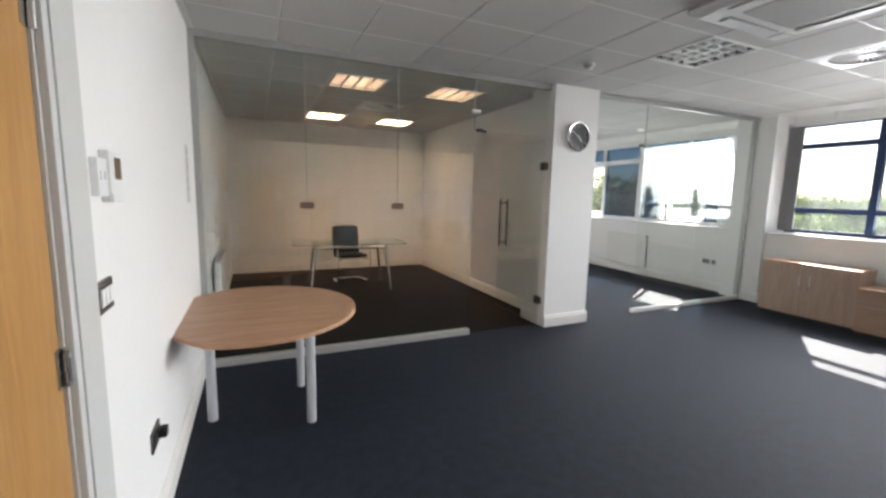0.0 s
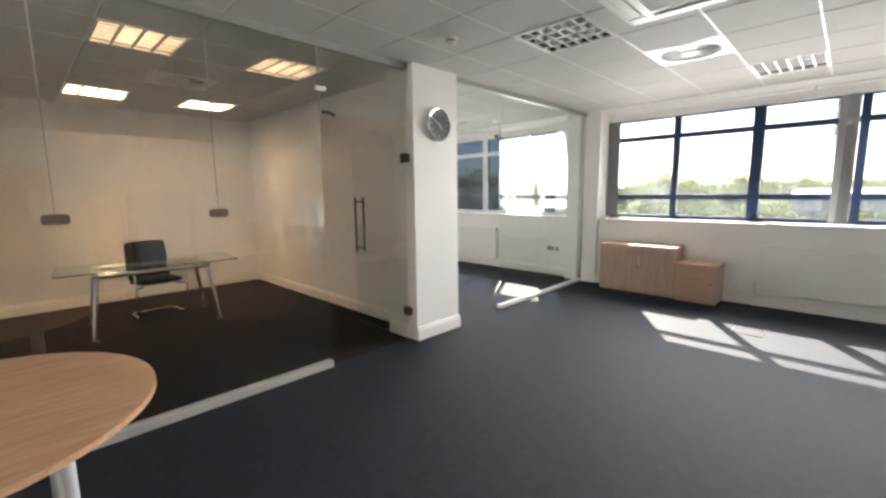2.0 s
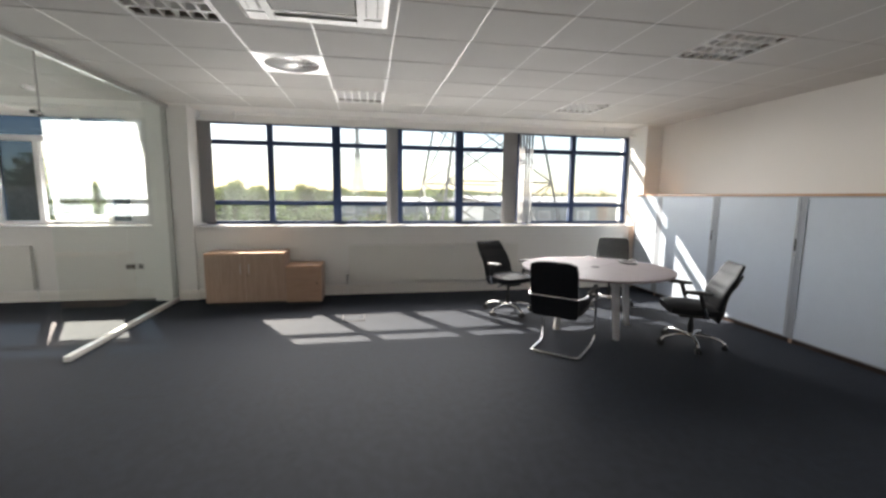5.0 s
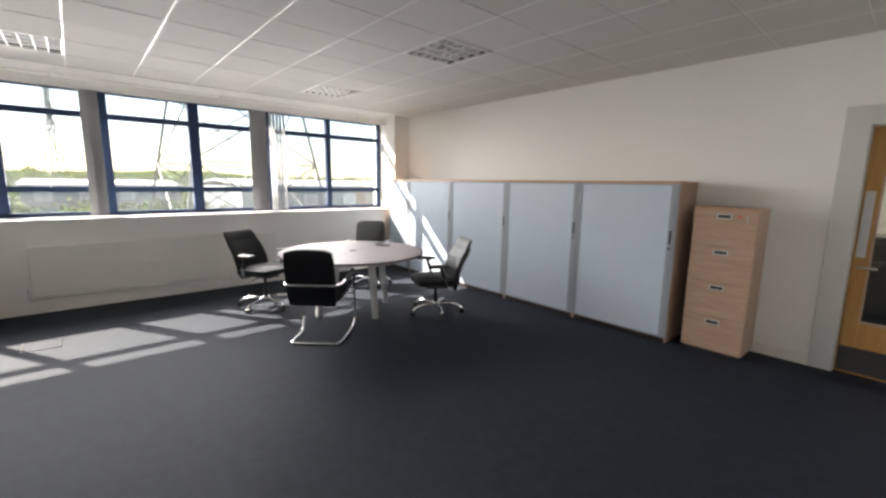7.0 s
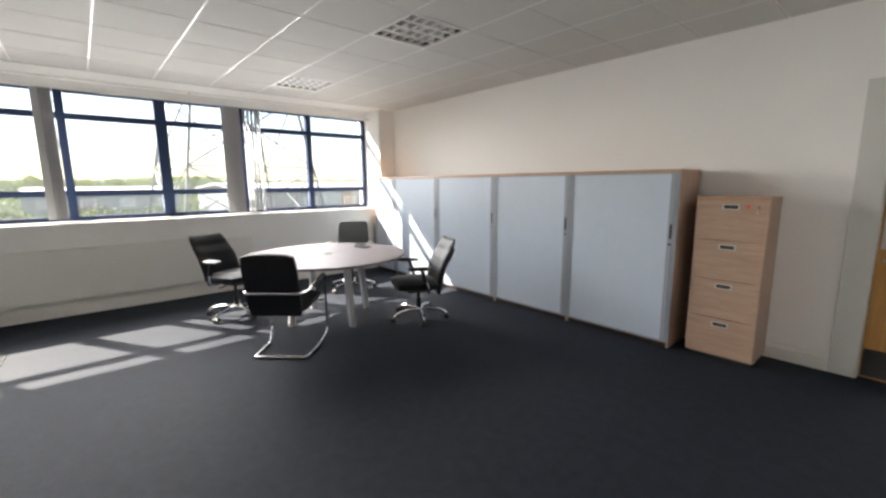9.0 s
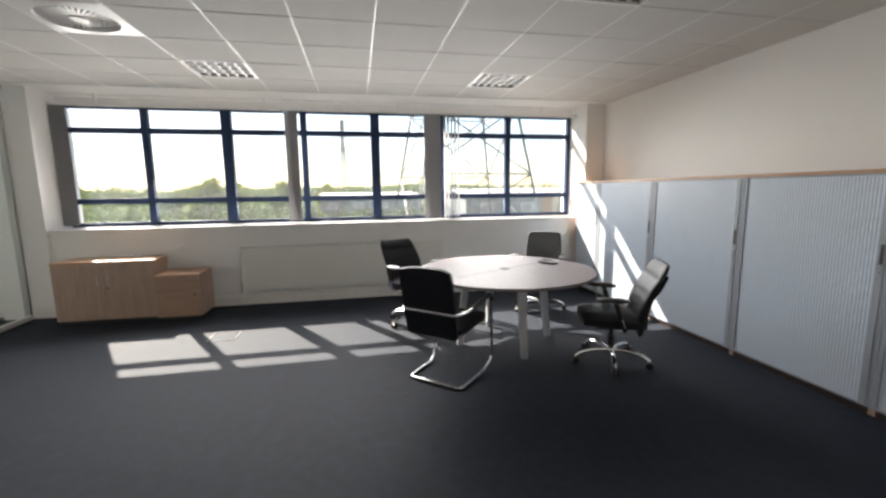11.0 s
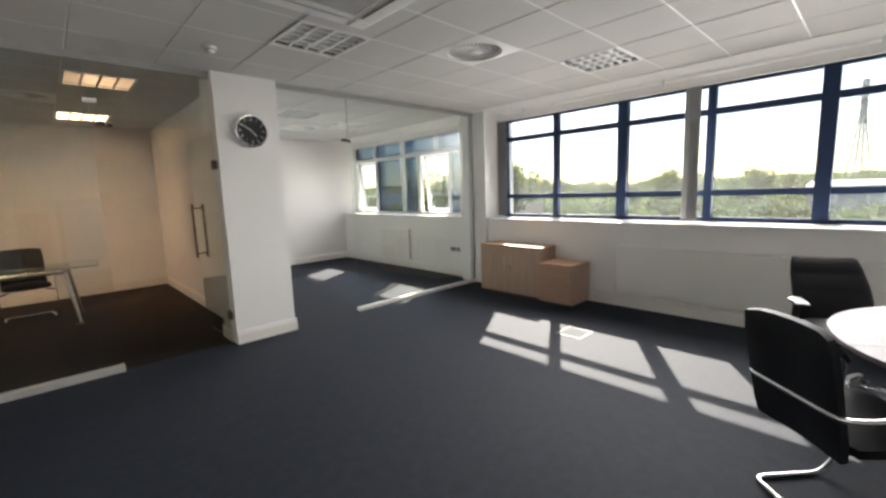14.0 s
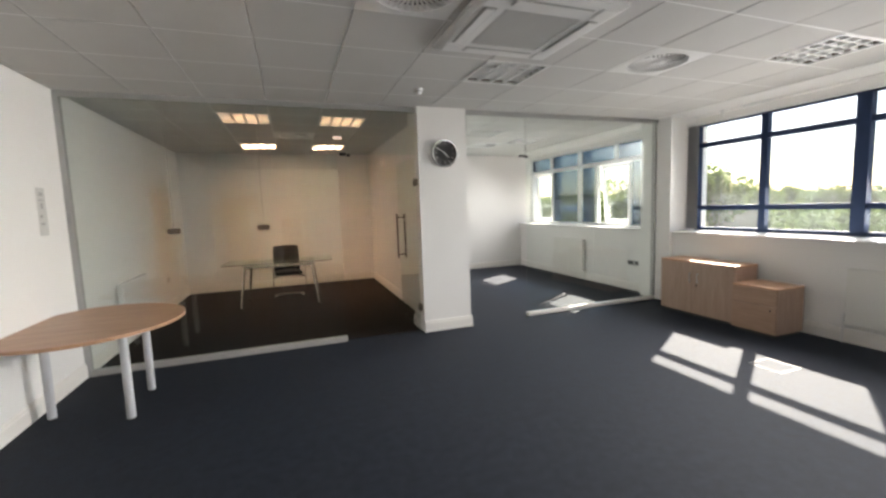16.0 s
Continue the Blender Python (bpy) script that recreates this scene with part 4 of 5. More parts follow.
def tambour_cupboard(x0, x1):
    c = thing("tambour_cupboard", "tall tambour storage cupboard with a closed grey roller door", "tambour cupboard", pose(x0, -3.205, 0), group="row of tambour cupboards")
    W, D, H = x1 - x0, 0.465, 1.605
    body = bmesh.new()
    box(body, 0.0, -D, 0.0, 0.018, -0.012, H - 0.025)
    box(body, W - 0.018, -D, 0.0, W, -0.012, H - 0.025)
    box(body, 0.018, -D, 0.0, W - 0.018, -D + 0.01, H - 0.025)
    box(body, 0.018, -D + 0.01, 0.05, W - 0.018, -0.03, 0.07)
    part("carcass", body, BEECH, c, "beech laminate side panels")
    part("top", B(-0.001, -D, H - 0.025, W + 0.001, 0.0, H, 0.003), BEECH_H, c, "beech top panel")
    part("plinth", B(0.018, -0.03, 0.0, W - 0.018, -0.0125, 0.05), BROWN, c, "dark brown plinth")
    fr = bmesh.new()
    box(fr, 0.0, -0.012, 0.05, 0.028, 0.0, H - 0.026, 0.002)
    box(fr, W - 0.028, -0.012, 0.05, W, 0.0, H - 0.026, 0.002)
    box(fr, 0.028, -0.012, 0.05, W - 0.028, 0.0, 0.066)
    box(fr, 0.028, -0.012, H - 0.040, W - 0.028, 0.0, H - 0.026)
    part("front_frame", fr, TAMFRAME, c, "grey front frame")
    bm = bmesh.new()
    slats = int((W - 0.10) / 0.021)
    w = (W - 0.10) / slats
    pts = []
    for k in range(slats):
        a = 0.072 + k * w
        pts += [(a, -0.0086), (a + 0.002, -0.0066), (a + w * 0.5, -0.0055), (a + w - 0.002, -0.0066)]
    pts.append((0.072 + slats * w, -0.0086))
    lo = [bm.verts.new((x, y, 0.060)) for x, y in pts]
    hi = [bm.verts.new((x, y, H - 0.038)) for x, y in pts]
    for k in range(len(pts) - 1):
        bm.faces.new((lo[k], lo[k + 1], hi[k + 1], hi[k]))
    door = part("tambour_door", bm, TAMBOUR, c, "pale grey-blue ribbed roller door")
    lead = part("leading_edge", B(0.028, -0.011, 0.060, 0.072, 0.004, H - 0.038, 0.003), TAMFRAME, door, "grey leading edge")
    part("pull", B(0.036, 0.004, 1.00, 0.056, 0.007, 1.13, 0.002), DARK, door, "dark recessed pull")
    part("lock", rod(bmesh.new(), (0.046, 0.002, 0.955), (0.046, 0.009, 0.955), 0.011), CHROME, door)
    return c


for x0, x1 in ((1.905, 2.952), (2.956, 4.008), (4.012, 5.118), (5.122, 6.193), (6.197, 6.812)):
    tambour_cupboard(x0, x1)


def filing_cabinet():
    c = thing("filing_cabinet", "tall beech four-drawer filing cabinet beside the cupboards", "filing cabinet", pose(1.285, -3.27, 0))
    W, D, H = 0.50, 0.395, 1.372
    part("carcass", B(0.0, -D, 0.03, W, -0.02, H - 0.022, 0.002), BEECH, c)
    part("top", B(-0.002, -D, H - 0.022, W + 0.002, 0.002, H, 0.004), BEECH_H, c)
    part("plinth", B(0.02, -D + 0.02, 0.0, W - 0.02, -0.03, 0.03), DARK, c)
    h = (H - 0.022 - 0.035) / 4
    for k in range(4):
        z = 0.035 + h * k
        d = part("drawer", B(0.002, -0.02, z, W - 0.002, 0.0, z + h - 0.004, 0.002), BEECH_X, c)
        zc = z + h - 0.055
        fr = bmesh.new()
        for a in ((0.19, zc - 0.022, 0.31, zc - 0.014), (0.19, zc + 0.014, 0.31, zc + 0.022), (0.19, zc - 0.014, 0.20, zc + 0.014), (0.30, zc - 0.014, 0.31, zc + 0.014)):
            box(fr, a[0], 0.0, a[1], a[2], 0.006, a[3])
        hd = part("handle", fr, SILVER, d, "silver framed cup handle")
        part("recess", B(0.20, 0.0, zc - 0.014, 0.30, 0.002, zc + 0.014), DARK, hd)
    part("lock", rod(bmesh.new(), (0.07, 0.0, H - 0.075), (0.07, 0.007, H - 0.075), 0.011), CHROME, c)
    bm = bmesh.new()
    box(bm, 0.066, 0.007, H - 0.085, 0.074, 0.03, H - 0.067)
    box(bm, 0.068, 0.02, H - 0.13, 0.073, 0.024, H - 0.085)
    part("key", bm, STEEL, c)
    part("sticker", rod(bmesh.new(), (0.135, 0.0, H - 0.072), (0.135, 0.001, H - 0.072), 0.014), material("red_sticker", (0.7, 0.12, 0.08), 0.4, bump=0), c, "small red and white sticker")


filing_cabinet()


def d_table():
    t = thing("side_table", "D-ended beech table pushed against the white wall", "table", pose(XL, 3.09, 0))
    out = [(0.003, -0.45)]
    for k in range(49):
        w = radians(-112 + 224 * k / 48)
        out.append((0.42 + 0.66 * math.cos(w), 0.70 * math.sin(w)))
    out.append((0.003, 0.45))
    part("tabletop", prism(bmesh.new(), out, 0.705, 0.73, 0.003), BEECH_H, t, "oval-ended beech top")
    part("underframe", box(box(B(0.12, -0.03, 0.665, 0.80, 0.03, 0.705), 0.66, -0.29, 0.67, 0.72, 0.29, 0.704), 0.09, -0.30, 0.67, 0.14, 0.30, 0.704), SILVER, t)
    for x, y in ((0.135, -0.06), (0.735, -0.31), (0.72, 0.25)):
        leg = part("leg", rod(bmesh.new(), (x, y, 0.012), (x, y, 0.705), 0.03, seg=20), SILVER, t, smooth=True)
        part("foot", lathe(bmesh.new(), [(0.022, 0.0), (0.028, 0.004), (0.026, 0.012)], 16, (x, y, 0)), PLASTIC, leg)


d_table()


def round_table():
    t = thing("meeting_table", "round pale maple meeting table on four square legs", "table", pose(4.84, -1.36, 0))
    for s in (-1, 1):
        out = [(0.85 * math.cos(radians(-90 + 180 * k / 40)), s * 0.0 + 0.85 * math.sin(radians(-90 + 180 * k / 40))) for k in range(41)]
        out = [(max(x, 0.001), y) for x, y in out]
        bm = prism(bmesh.new(), out, 0.705, 0.73, 0.0015)
        part("tabletop_half", bm, MAPLE, t, m=Matrix.Rotation(radians(28 + (180 if s < 0 else 0)), 4, "Z"))
    part("grommet", lathe(bmesh.new(), [(0.045, 0.730), (0.045, 0.7335), (0.036, 0.7345)], 20), DARK, t, "dark cable grommet")
    bm = bmesh.new()
    box(bm, -0.47, -0.025, 0.655, 0.47, 0.025, 0.704)
    box(bm, -0.025, -0.47, 0.656, 0.025, 0.47, 0.7035)
    part("underframe", bm, SILVER, t)
    for k in range(4):
        w = radians(2 + 90 * k)
        x, y = math.cos(w), math.sin(w)
        bm = bmesh.new()
        lo = [bm.verts.new((0.47 * x + a, 0.47 * y + b, 0)) for a, b in ((-0.025, -0.025), (0.025, -0.025), (0.025, 0.025), (-0.025, 0.025))]
        hi = [bm.verts.new((0.40 * x + a, 0.40 * y + b, 0.66)) for a, b in ((-0.032, -0.032), (0.032, -0.032), (0.032, 0.032), (-0.032, 0.032))]
        for i in range(4):
            bm.faces.new((lo[i], lo[(i + 1) % 4], hi[(i + 1) % 4], hi[i]))
        bm.faces.new(lo[::-1])
        bm.faces.new(hi)
        part("leg", bm, SILVER, t)
    # a coiled cable left on the top
    c = thing("cable", "coil of black cable lying on the meeting table", "cable", pose(5.02, -1.90, 0.73))
    bm = bmesh.new()
    pts = [(0.13 * math.cos(k * 0.42) * (1 - 0.004 * k) + 0.02 * math.sin(k * 1.3), 0.08 * math.sin(k * 0.42) + 0.015 * math.cos(k * 0.9), 0.007 + 0.010 * (k % 15) / 15 + 0.002 * (k // 15)) for k in range(64)]
    pts += [(0.16, 0.0, 0.008), (0.22, -0.06, 0.007), (0.27, -0.09, 0.007)]
    part("cord", tube(bm, pts, 0.006, 6), PLASTIC, c, smooth=True)


round_table()


def soft_slab(bm, w, d, h, rows=7, cols=7, crown=0.015, taper=0.0, curve=0.0):
    """A padded cushion lying in xy, h thick, with rounded edges."""
    box(bm, -w / 2, -d / 2, -h / 2, w / 2, d / 2, h / 2)
    bmesh.ops.subdivide_edges(bm, edges=bm.edges[:], cuts=5, use_grid_fill=True)
    for v in bm.verts:
        u, s = v.co.x / (w / 2), v.co.y / (d / 2)
        k = (1 - abs(u) ** 4) * (1 - abs(s) ** 4)
        k = max(k, 0.0)
        v.co.z = v.co.z * (0.55 + 0.45 * k ** 0.3) + (crown * k if v.co.z > 0 else -crown * 0.4 * k) + curve * u * u
        r = (abs(u) ** 6 * abs(s) ** 6) * 0.06
        v.co.x *= (1 - r) * (1 - taper * (s + 1) / 2)
        v.co.y *= 1 - r
    return bm


def cushion_loft(w, d, thick, flare, lumbar, seams, rows=28, around=24):
    """A padded back standing in xy, bottom to top along y, front towards -z, with cross seams."""
    bm, rings = bmesh.new(), []
    for j in range(rows + 1):
        v = j / rows
        e = abs(2 * v - 1)
        half_w = w / 2 * (1 - 0.13 * e ** 7) * (0.94 + 0.06 * math.sin(math.pi * min(v * 1.15, 1)))
        half_t = thick / 2 * (1 - 0.55 * e ** 9) * (1.15 - 0.35 * v)
        dip = sum(math.exp(-((v - q) / 0.018) ** 2) for q in seams)
        off = flare * max(v - 0.55, 0) ** 1.6 - lumbar * math.sin(math.pi * min(v / 0.75, 1))
        ring = []
        for k in range(around):
            a = 2 * math.pi * k / around
            c, q = math.cos(a), math.sin(a)
            x = half_w * math.copysign(abs(c) ** 0.45, c)
            z = half_t * math.copysign(abs(q) ** 0.7, q) * (1 - 0.28 * dip)
            ring.append(bm.verts.new((x, d * (v - 0.5), z + off - 0.5 * x * x)))
        rings.append(ring)
    for a, b in zip(rings, rings[1:]):
        for k in range(around):
            bm.faces.new((a[k], a[(k + 1) % around], b[(k + 1) % around], b[k]))
    bm.faces.new(rings[0][::-1])
    bm.faces.new(rings[-1])
    return bm


def heading(fx, fy):
    return math.degrees(math.atan2(-fx, fy))


def cantilever_chair(x, y, fx, fy, label, group=""):
    c = thing("visitor_chair", label, "chair", pose(x, y, 0, 0, 0, heading(fx, fy)), group=group)
    seat = soft_slab(bmesh.new(), 0.47, 0.46, 0.07, crown=0.02)
    part("seat", seat, LEATHER, c, smooth=True, m=pose(0, 0.02, 0.455, 4))
    back = soft_slab(bmesh.new(), 0.46, 0.56, 0.055, crown=0.012, curve=0.03)
    part("backrest", back, LEATHER, c, "black padded backrest with rounded corners", smooth=True, m=pose(0, -0.265, 0.665, 101))
    half = [(0.0, -0.300, 0.60), (0.245, -0.300, 0.60), (0.275, -0.18, 0.605), (0.275, 0.21, 0.665), (0.275, 0.235, 0.10), (0.245, 0.12, 0.014), (0.235, -0.235, 0.014), (0.0, -0.235, 0.014)]
    loop = half + [(-a, b, z) for a, b, z in half[-2:0:-1]]
    part("frame", tube(bmesh.new(), bend(loop + [loop[0]], 0.055), 0.0125, 10), CHROME, c, "bent chrome tube frame", smooth=True)
    for s in (-1, 1):
        bm = tube(bmesh.new(), bend([(s * 0.275, -0.10, 0.618), (s * 0.275, 0.19, 0.664), (s * 0.275, 0.232, 0.61)], 0.03), 0.021, 10)
        part("armrest", bm, PLASTIC, c, "black moulded armrest pad", smooth=True)
        part("seat_bar", rod(bmesh.new(), (s * 0.275, 0.222, 0.40), (s * 0.18, 0.15, 0.415), 0.010), CHROME, c, smooth=True)
    return c


cantilever_chair(4.215, -0.655, 0.73, -0.68, "black leather cantilever visitor chair drawn up to the table")
cantilever_chair(1.43, 7.12, 0.08, -1.0, "black cantilever chair standing behind the glass desk")


def office_chair(x, y, fx, fy, label, mesh_back, spin, lean, drop=0.0):
    c = thing("office_chair", label, "office chair", pose(x, y, 0, 0, 0, heading(fx, fy)), group="swivel chairs round the table")
    part("seat", soft_slab(bmesh.new(), 0.49, 0.49, 0.10, crown=0.018), LEATHER, c, smooth=True, m=pose(0, 0.03, 0.465, 2))
    hinge = pose(0, -0.215 - 0.28 * math.sin(radians(lean)), 0.415 + 0.28 * math.cos(radians(lean)), 90 + lean)
    if mesh_back:
        out = tube(bmesh.new(), bend([(-0.19, -0.25, 0.03), (0.19, -0.25, 0.03), (0.215, 0.0, 0.02), (0.195, 0.25, 0.03), (-0.195, 0.25, 0.03), (-0.215, 0.0, 0.02), (-0.19, -0.25, 0.03)], 0.05), 0.014, 8)
        part("back_frame", out, PLASTIC, c, "black plastic hoop", smooth=True, m=hinge)
        bm = bmesh.new()
        for k in range(42):
            u = -0.185 + 0.37 * k / 41
            box(bm, u - 0.0028, -0.245, 0.020, u + 0.0028, 0.245, 0.022)
        for k in range(54):
            v = -0.24 + 0.48 * k / 53
            box(bm, -0.195, v - 0.0028, 0.0225, 0.195, v + 0.0028, 0.0245)
        tagged(part("backrest", bm, FABRIC, c, "see-through black mesh", m=hinge), kind="stuff")
    else:
        part("backrest", cushion_loft(0.47, 0.62, 0.075, 0.17, 0.03, (0.3, 0.55, 0.78)), LEATHER, c, "black leather backrest with stitched cross seams", smooth=True, m=hinge @ Matrix.Translation((0, -0.03, 0)))
        shell = cushion_loft(0.40, 0.46, 0.03, 0.15, 0.03, ())
        part("back_shell", shell, PLASTIC, c, "black plastic rear shell", smooth=True, m=hinge @ Matrix.Translation((0, -0.05, 0.035)))
    bm = tube(bmesh.new(), bend([(0, -0.02, 0.40), (0, -0.25, 0.40), (0, -0.305, 0.64)], 0.06), 0.022, 8)
    part("back_support", bm, PLASTIC, c, smooth=True)
    part("mechanism", B(-0.10, -0.12, 0.375, 0.10, 0.14, 0.42, 0.01), PLASTIC, c)
    part("lever", rod(bmesh.new(), (0.09, 0.05, 0.395), (0.25, 0.07, 0.385), 0.007), CHROME, c, smooth=True)
    for s in (-1, 1):
        bm = tube(bmesh.new(), bend([(s * 0.10, -0.06, 0.405), (s * 0.27, -0.06, 0.405), (s * 0.29, 0.0, 0.56)], 0.06), 0.018, 10)
        arm = part("arm", bm, CHROME, c, "polished arm upright", smooth=True)
        part("arm_sleeve", rod(bmesh.new(), (s * 0.286, -0.012, 0.53), (s * 0.296, 0.03, 0.665), 0.024, 0.02), PLASTIC, arm, "black height-adjusting sleeve", smooth=True)
        part("arm_pad", soft_slab(bmesh.new(), 0.085, 0.25, 0.03, crown=0.006), PLASTIC, arm, "black arm pad", smooth=True, m=pose(s * 0.292, 0.05, 0.678, 3, 0, -s * 6))
    part("gas_column", rod(rod(bmesh.new(), (0, 0, 0.21), (0, 0, 0.38), 0.018), (0, 0, 0.075), (0, 0, 0.24), 0.027), PLASTIC, c, smooth=True)
    part("hub", lathe(bmesh.new(), [(0.05, 0.085), (0.052, 0.11), (0.045, 0.13), (0.032, 0.135)], 20), CHROME, c, smooth=True)
    for k in range(5):
        w = radians(spin + 72 * k)
        d = Vector((math.cos(w), math.sin(w), 0))
        bm = bmesh.new()
        path = [d * 0.045 + Vector((0, 0, 0.112)), d * 0.16 + Vector((0, 0, 0.118)), d * 0.27 + Vector((0, 0, 0.095)), d * 0.315 + Vector((0, 0, 0.062))]
        leg = part("leg", tube(bm, bend(path, 0.08), 0.0155, 8), CHROME, c, "polished star base arm", smooth=True)
        side = Vector((-d.y, d.x, 0))
        cw = bmesh.new()
        for s in (-1, 1):
            o = d * 0.315 + Vector((0, 0, 0.028)) + side * s * 0.017
            rod(cw, o - side * 0.009, o + side * 0.009, 0.028)
        part("caster", cw, PLASTIC, leg, "black twin caster", smooth=True)
    for o in c.children:
        if not o.name.startswith(("leg", "hub", "gas")):
            o.location.z -= drop
    return c


office_chair(5.63, -0.57, -0.92, -0.40, "black leather swivel chair with chrome base at the table", False, 10, 22)
office_chair(4.13, -2.08, 0.40, 0.92, "black leather swivel chair pushed back near the cupboards", False, 33, 13, 0.06)
office_chair(5.80, -2.16, -0.80, 0.60, "black swivel chair with a see-through mesh back", True, 50, 8)


def glass_desk():
    t = thing("glass_desk", "glass-topped desk on splayed chrome legs", "desk", pose(1.32, 6.72, 0, 0, 0, -4))
    part("glass_top", B(-0.85, -0.42, 0.728, 0.85, 0.42, 0.740, 0.004), pane_glass("desk_glass", (0.90, 0.94, 0.92), gloss=0.03), t, "greenish clear glass top")
    part("glass_edge", B(-0.85, -0.424, 0.729, 0.85, -0.4205, 0.739), pane_glass("edge_glass", (0.05, 0.09, 0.07)), t, "dark green polished edge")
    part("glass_edge", B(-0.854, -0.42, 0.729, -0.8505, 0.42, 0.739), bpy.data.materials["edge_glass"], t)
    part("glass_edge", B(0.8505, -0.42, 0.729, 0.854, 0.42, 0.739), bpy.data.materials["edge_glass"], t)
    for y in (-0.33, 0.33):
        part("beam", rod(bmesh.new(), (-0.55, y, 0.685), (0.55, y, 0.685), 0.028), ALLOY, t, smooth=True)
    for sx in (-1, 1):
        part("cross_bar", rod(bmesh.new(), (sx * 0.52, -0.36, 0.695), (sx * 0.52, 0.36, 0.695), 0.02), ALLOY, t, smooth=True)
        for sy in (-1, 1):
            bm = rod(bmesh.new(), (sx * 0.52, sy * 0.33, 0.70), (sx * 0.60, sy * 0.40, 0.02), 0.027, 0.019)
            leg = part("leg", bm, ALLOY, t, smooth=True)
            part("foot", lathe(bmesh.new(), [(0.042, 0.0), (0.042, 0.014), (0.02, 0.026)], 16, (sx * 0.60, sy * 0.40, 0)), PLASTIC, leg)
            part("glass_pad", rod(bmesh.new(), (sx * 0.52, sy * 0.33, 0.70), (sx * 0.52, sy * 0.33, 0.728), 0.02), ALLOY, t)


glass_desk()

# ---- outside ----
GRASS = material("grass", (0.06, 0.082, 0.034), 0.9, vary=0.4, scale=0.05, fine=1.2, bump=0.3, dist=0.05)
TARMAC = material("tarmac", (0.04, 0.04, 0.04), 0.9, vary=0.2, scale=0.3, fine=8, bump=0.2)

for m in (GRASS, TARMAC):
    m.node_tree.nodes["Principled BSDF"].inputs["Specular IOR Level"].default_value = 0.0


def foliage(name, color, scale):
    """Leaves that scatter light on both sides."""
    m = material(name, color, 0.8, vary=0.5, scale=scale, fine=3.0, bump=0)
    n, link = m.node_tree.nodes, m.node_tree.links.new
    p = n["Principled BSDF"]
    tr, mx = n.new("ShaderNodeBsdfTranslucent"), n.new("ShaderNodeMixShader")
    link(p.inputs["Base Color"].links[0].from_socket, tr.inputs["Color"])
    mx.inputs[0].default_value = 0.45
    p.inputs["Specular IOR Level"].default_value = 0.1
    link(p.outputs[0], mx.inputs[1])
    link(tr.outputs[0], mx.inputs[2])
    link(mx.outputs[0], n["Material Output"].inputs[0])
    return m


LEAF = foliage("foliage", (0.105, 0.15, 0.045), 0.25)
LEAF_DARK = foliage("foliage_dark", (0.075, 0.11, 0.05), 0.2)
LEAF_YELLOW = foliage("foliage_gorse", (0.075, 0.075, 0.018), 0.4)
BARK = material("bark", (0.10, 0.075, 0.05), 0.9, vary=0.3, scale=3, fine=20, bump=0.4, dist=0.02)
PYLON = material("galvanised_steel", (0.13, 0.135, 0.14), 0.6, 0.2, vary=0.1, bump=0)
CLAD = material("pale_cladding", (0.20, 0.22, 0.24), 0.5, vary=0.06, scale=0.3, fine=4, bump=0.05)
ROOF = material("grey_roof", (0.30, 0.31, 0.33), 0.6, vary=0.15, scale=0.2, fine=3, bump=0.05)
BRICK = material("brown_brick", (0.42, 0.33, 0.27), 0.8, vary=0.2, scale=0.6, fine=9, bump=0.1)
GZ = -4.2
bm = bmesh.new()
box(bm, -2500, -2500, GZ - 0.5, 2500, 2500, GZ)
structure("ground", bm, GRASS, "rough green grassland stretching to the horizon", "ground")
structure("pavement", B(9, -70, GZ, 34, 60, GZ + 0.03), TARMAC, "grey tarmac car park below the windows", "car park")
rng = random.Random(4)
bm = bmesh.new()
ring, tops = [], []
for k in range(61):
    w = radians(-75 + 165 * k / 60)
    h = 7 + 5 * math.sin(k * 0.31) + 3 * math.sin(k * 0.83 + 1)
    ring.append([bm.verts.new((d * math.cos(w), d * math.sin(w), z)) for d, z in ((430, GZ), (620, GZ + h * 0.75), (820, GZ + h + 6), (1300, GZ + h + 4))])
for a, b in zip(ring, ring[1:]):
    for i in range(3):
        bm.faces.new((a[i], b[i], b[i + 1], a[i + 1]))
structure("backdrop", bm, GRASS, "low green hills at the horizon", "hills")


def clump_mesh(bm, centre, size, count, leaf, flat=0.8):
    cx, cy, cz = centre
    for _ in range(count):
        while True:
            u = Vector((rng.uniform(-1, 1), rng.uniform(-1, 1), rng.uniform(-1, 1)))
            if 0.35 < u.length < 1:
                break
        p = Vector((cx + u.x * size, cy + u.y * size, cz + u.z * size * flat))
        a = Vector((rng.uniform(-1, 1), rng.uniform(-1, 1), rng.uniform(-0.6, 1))).normalized()
        b = a.orthogonal().normalized()
        s = leaf * rng.uniform(0.6, 1.4)
        d = a.cross(b)
        vs = [bm.verts.new(p + b * s), bm.verts.new(p + d * s * 0.7 + a * s * 0.3), bm.verts.new(p - b * s), bm.verts.new(p - d * s * 0.7 + a * s * 0.2)]
        bm.faces.new(vs)


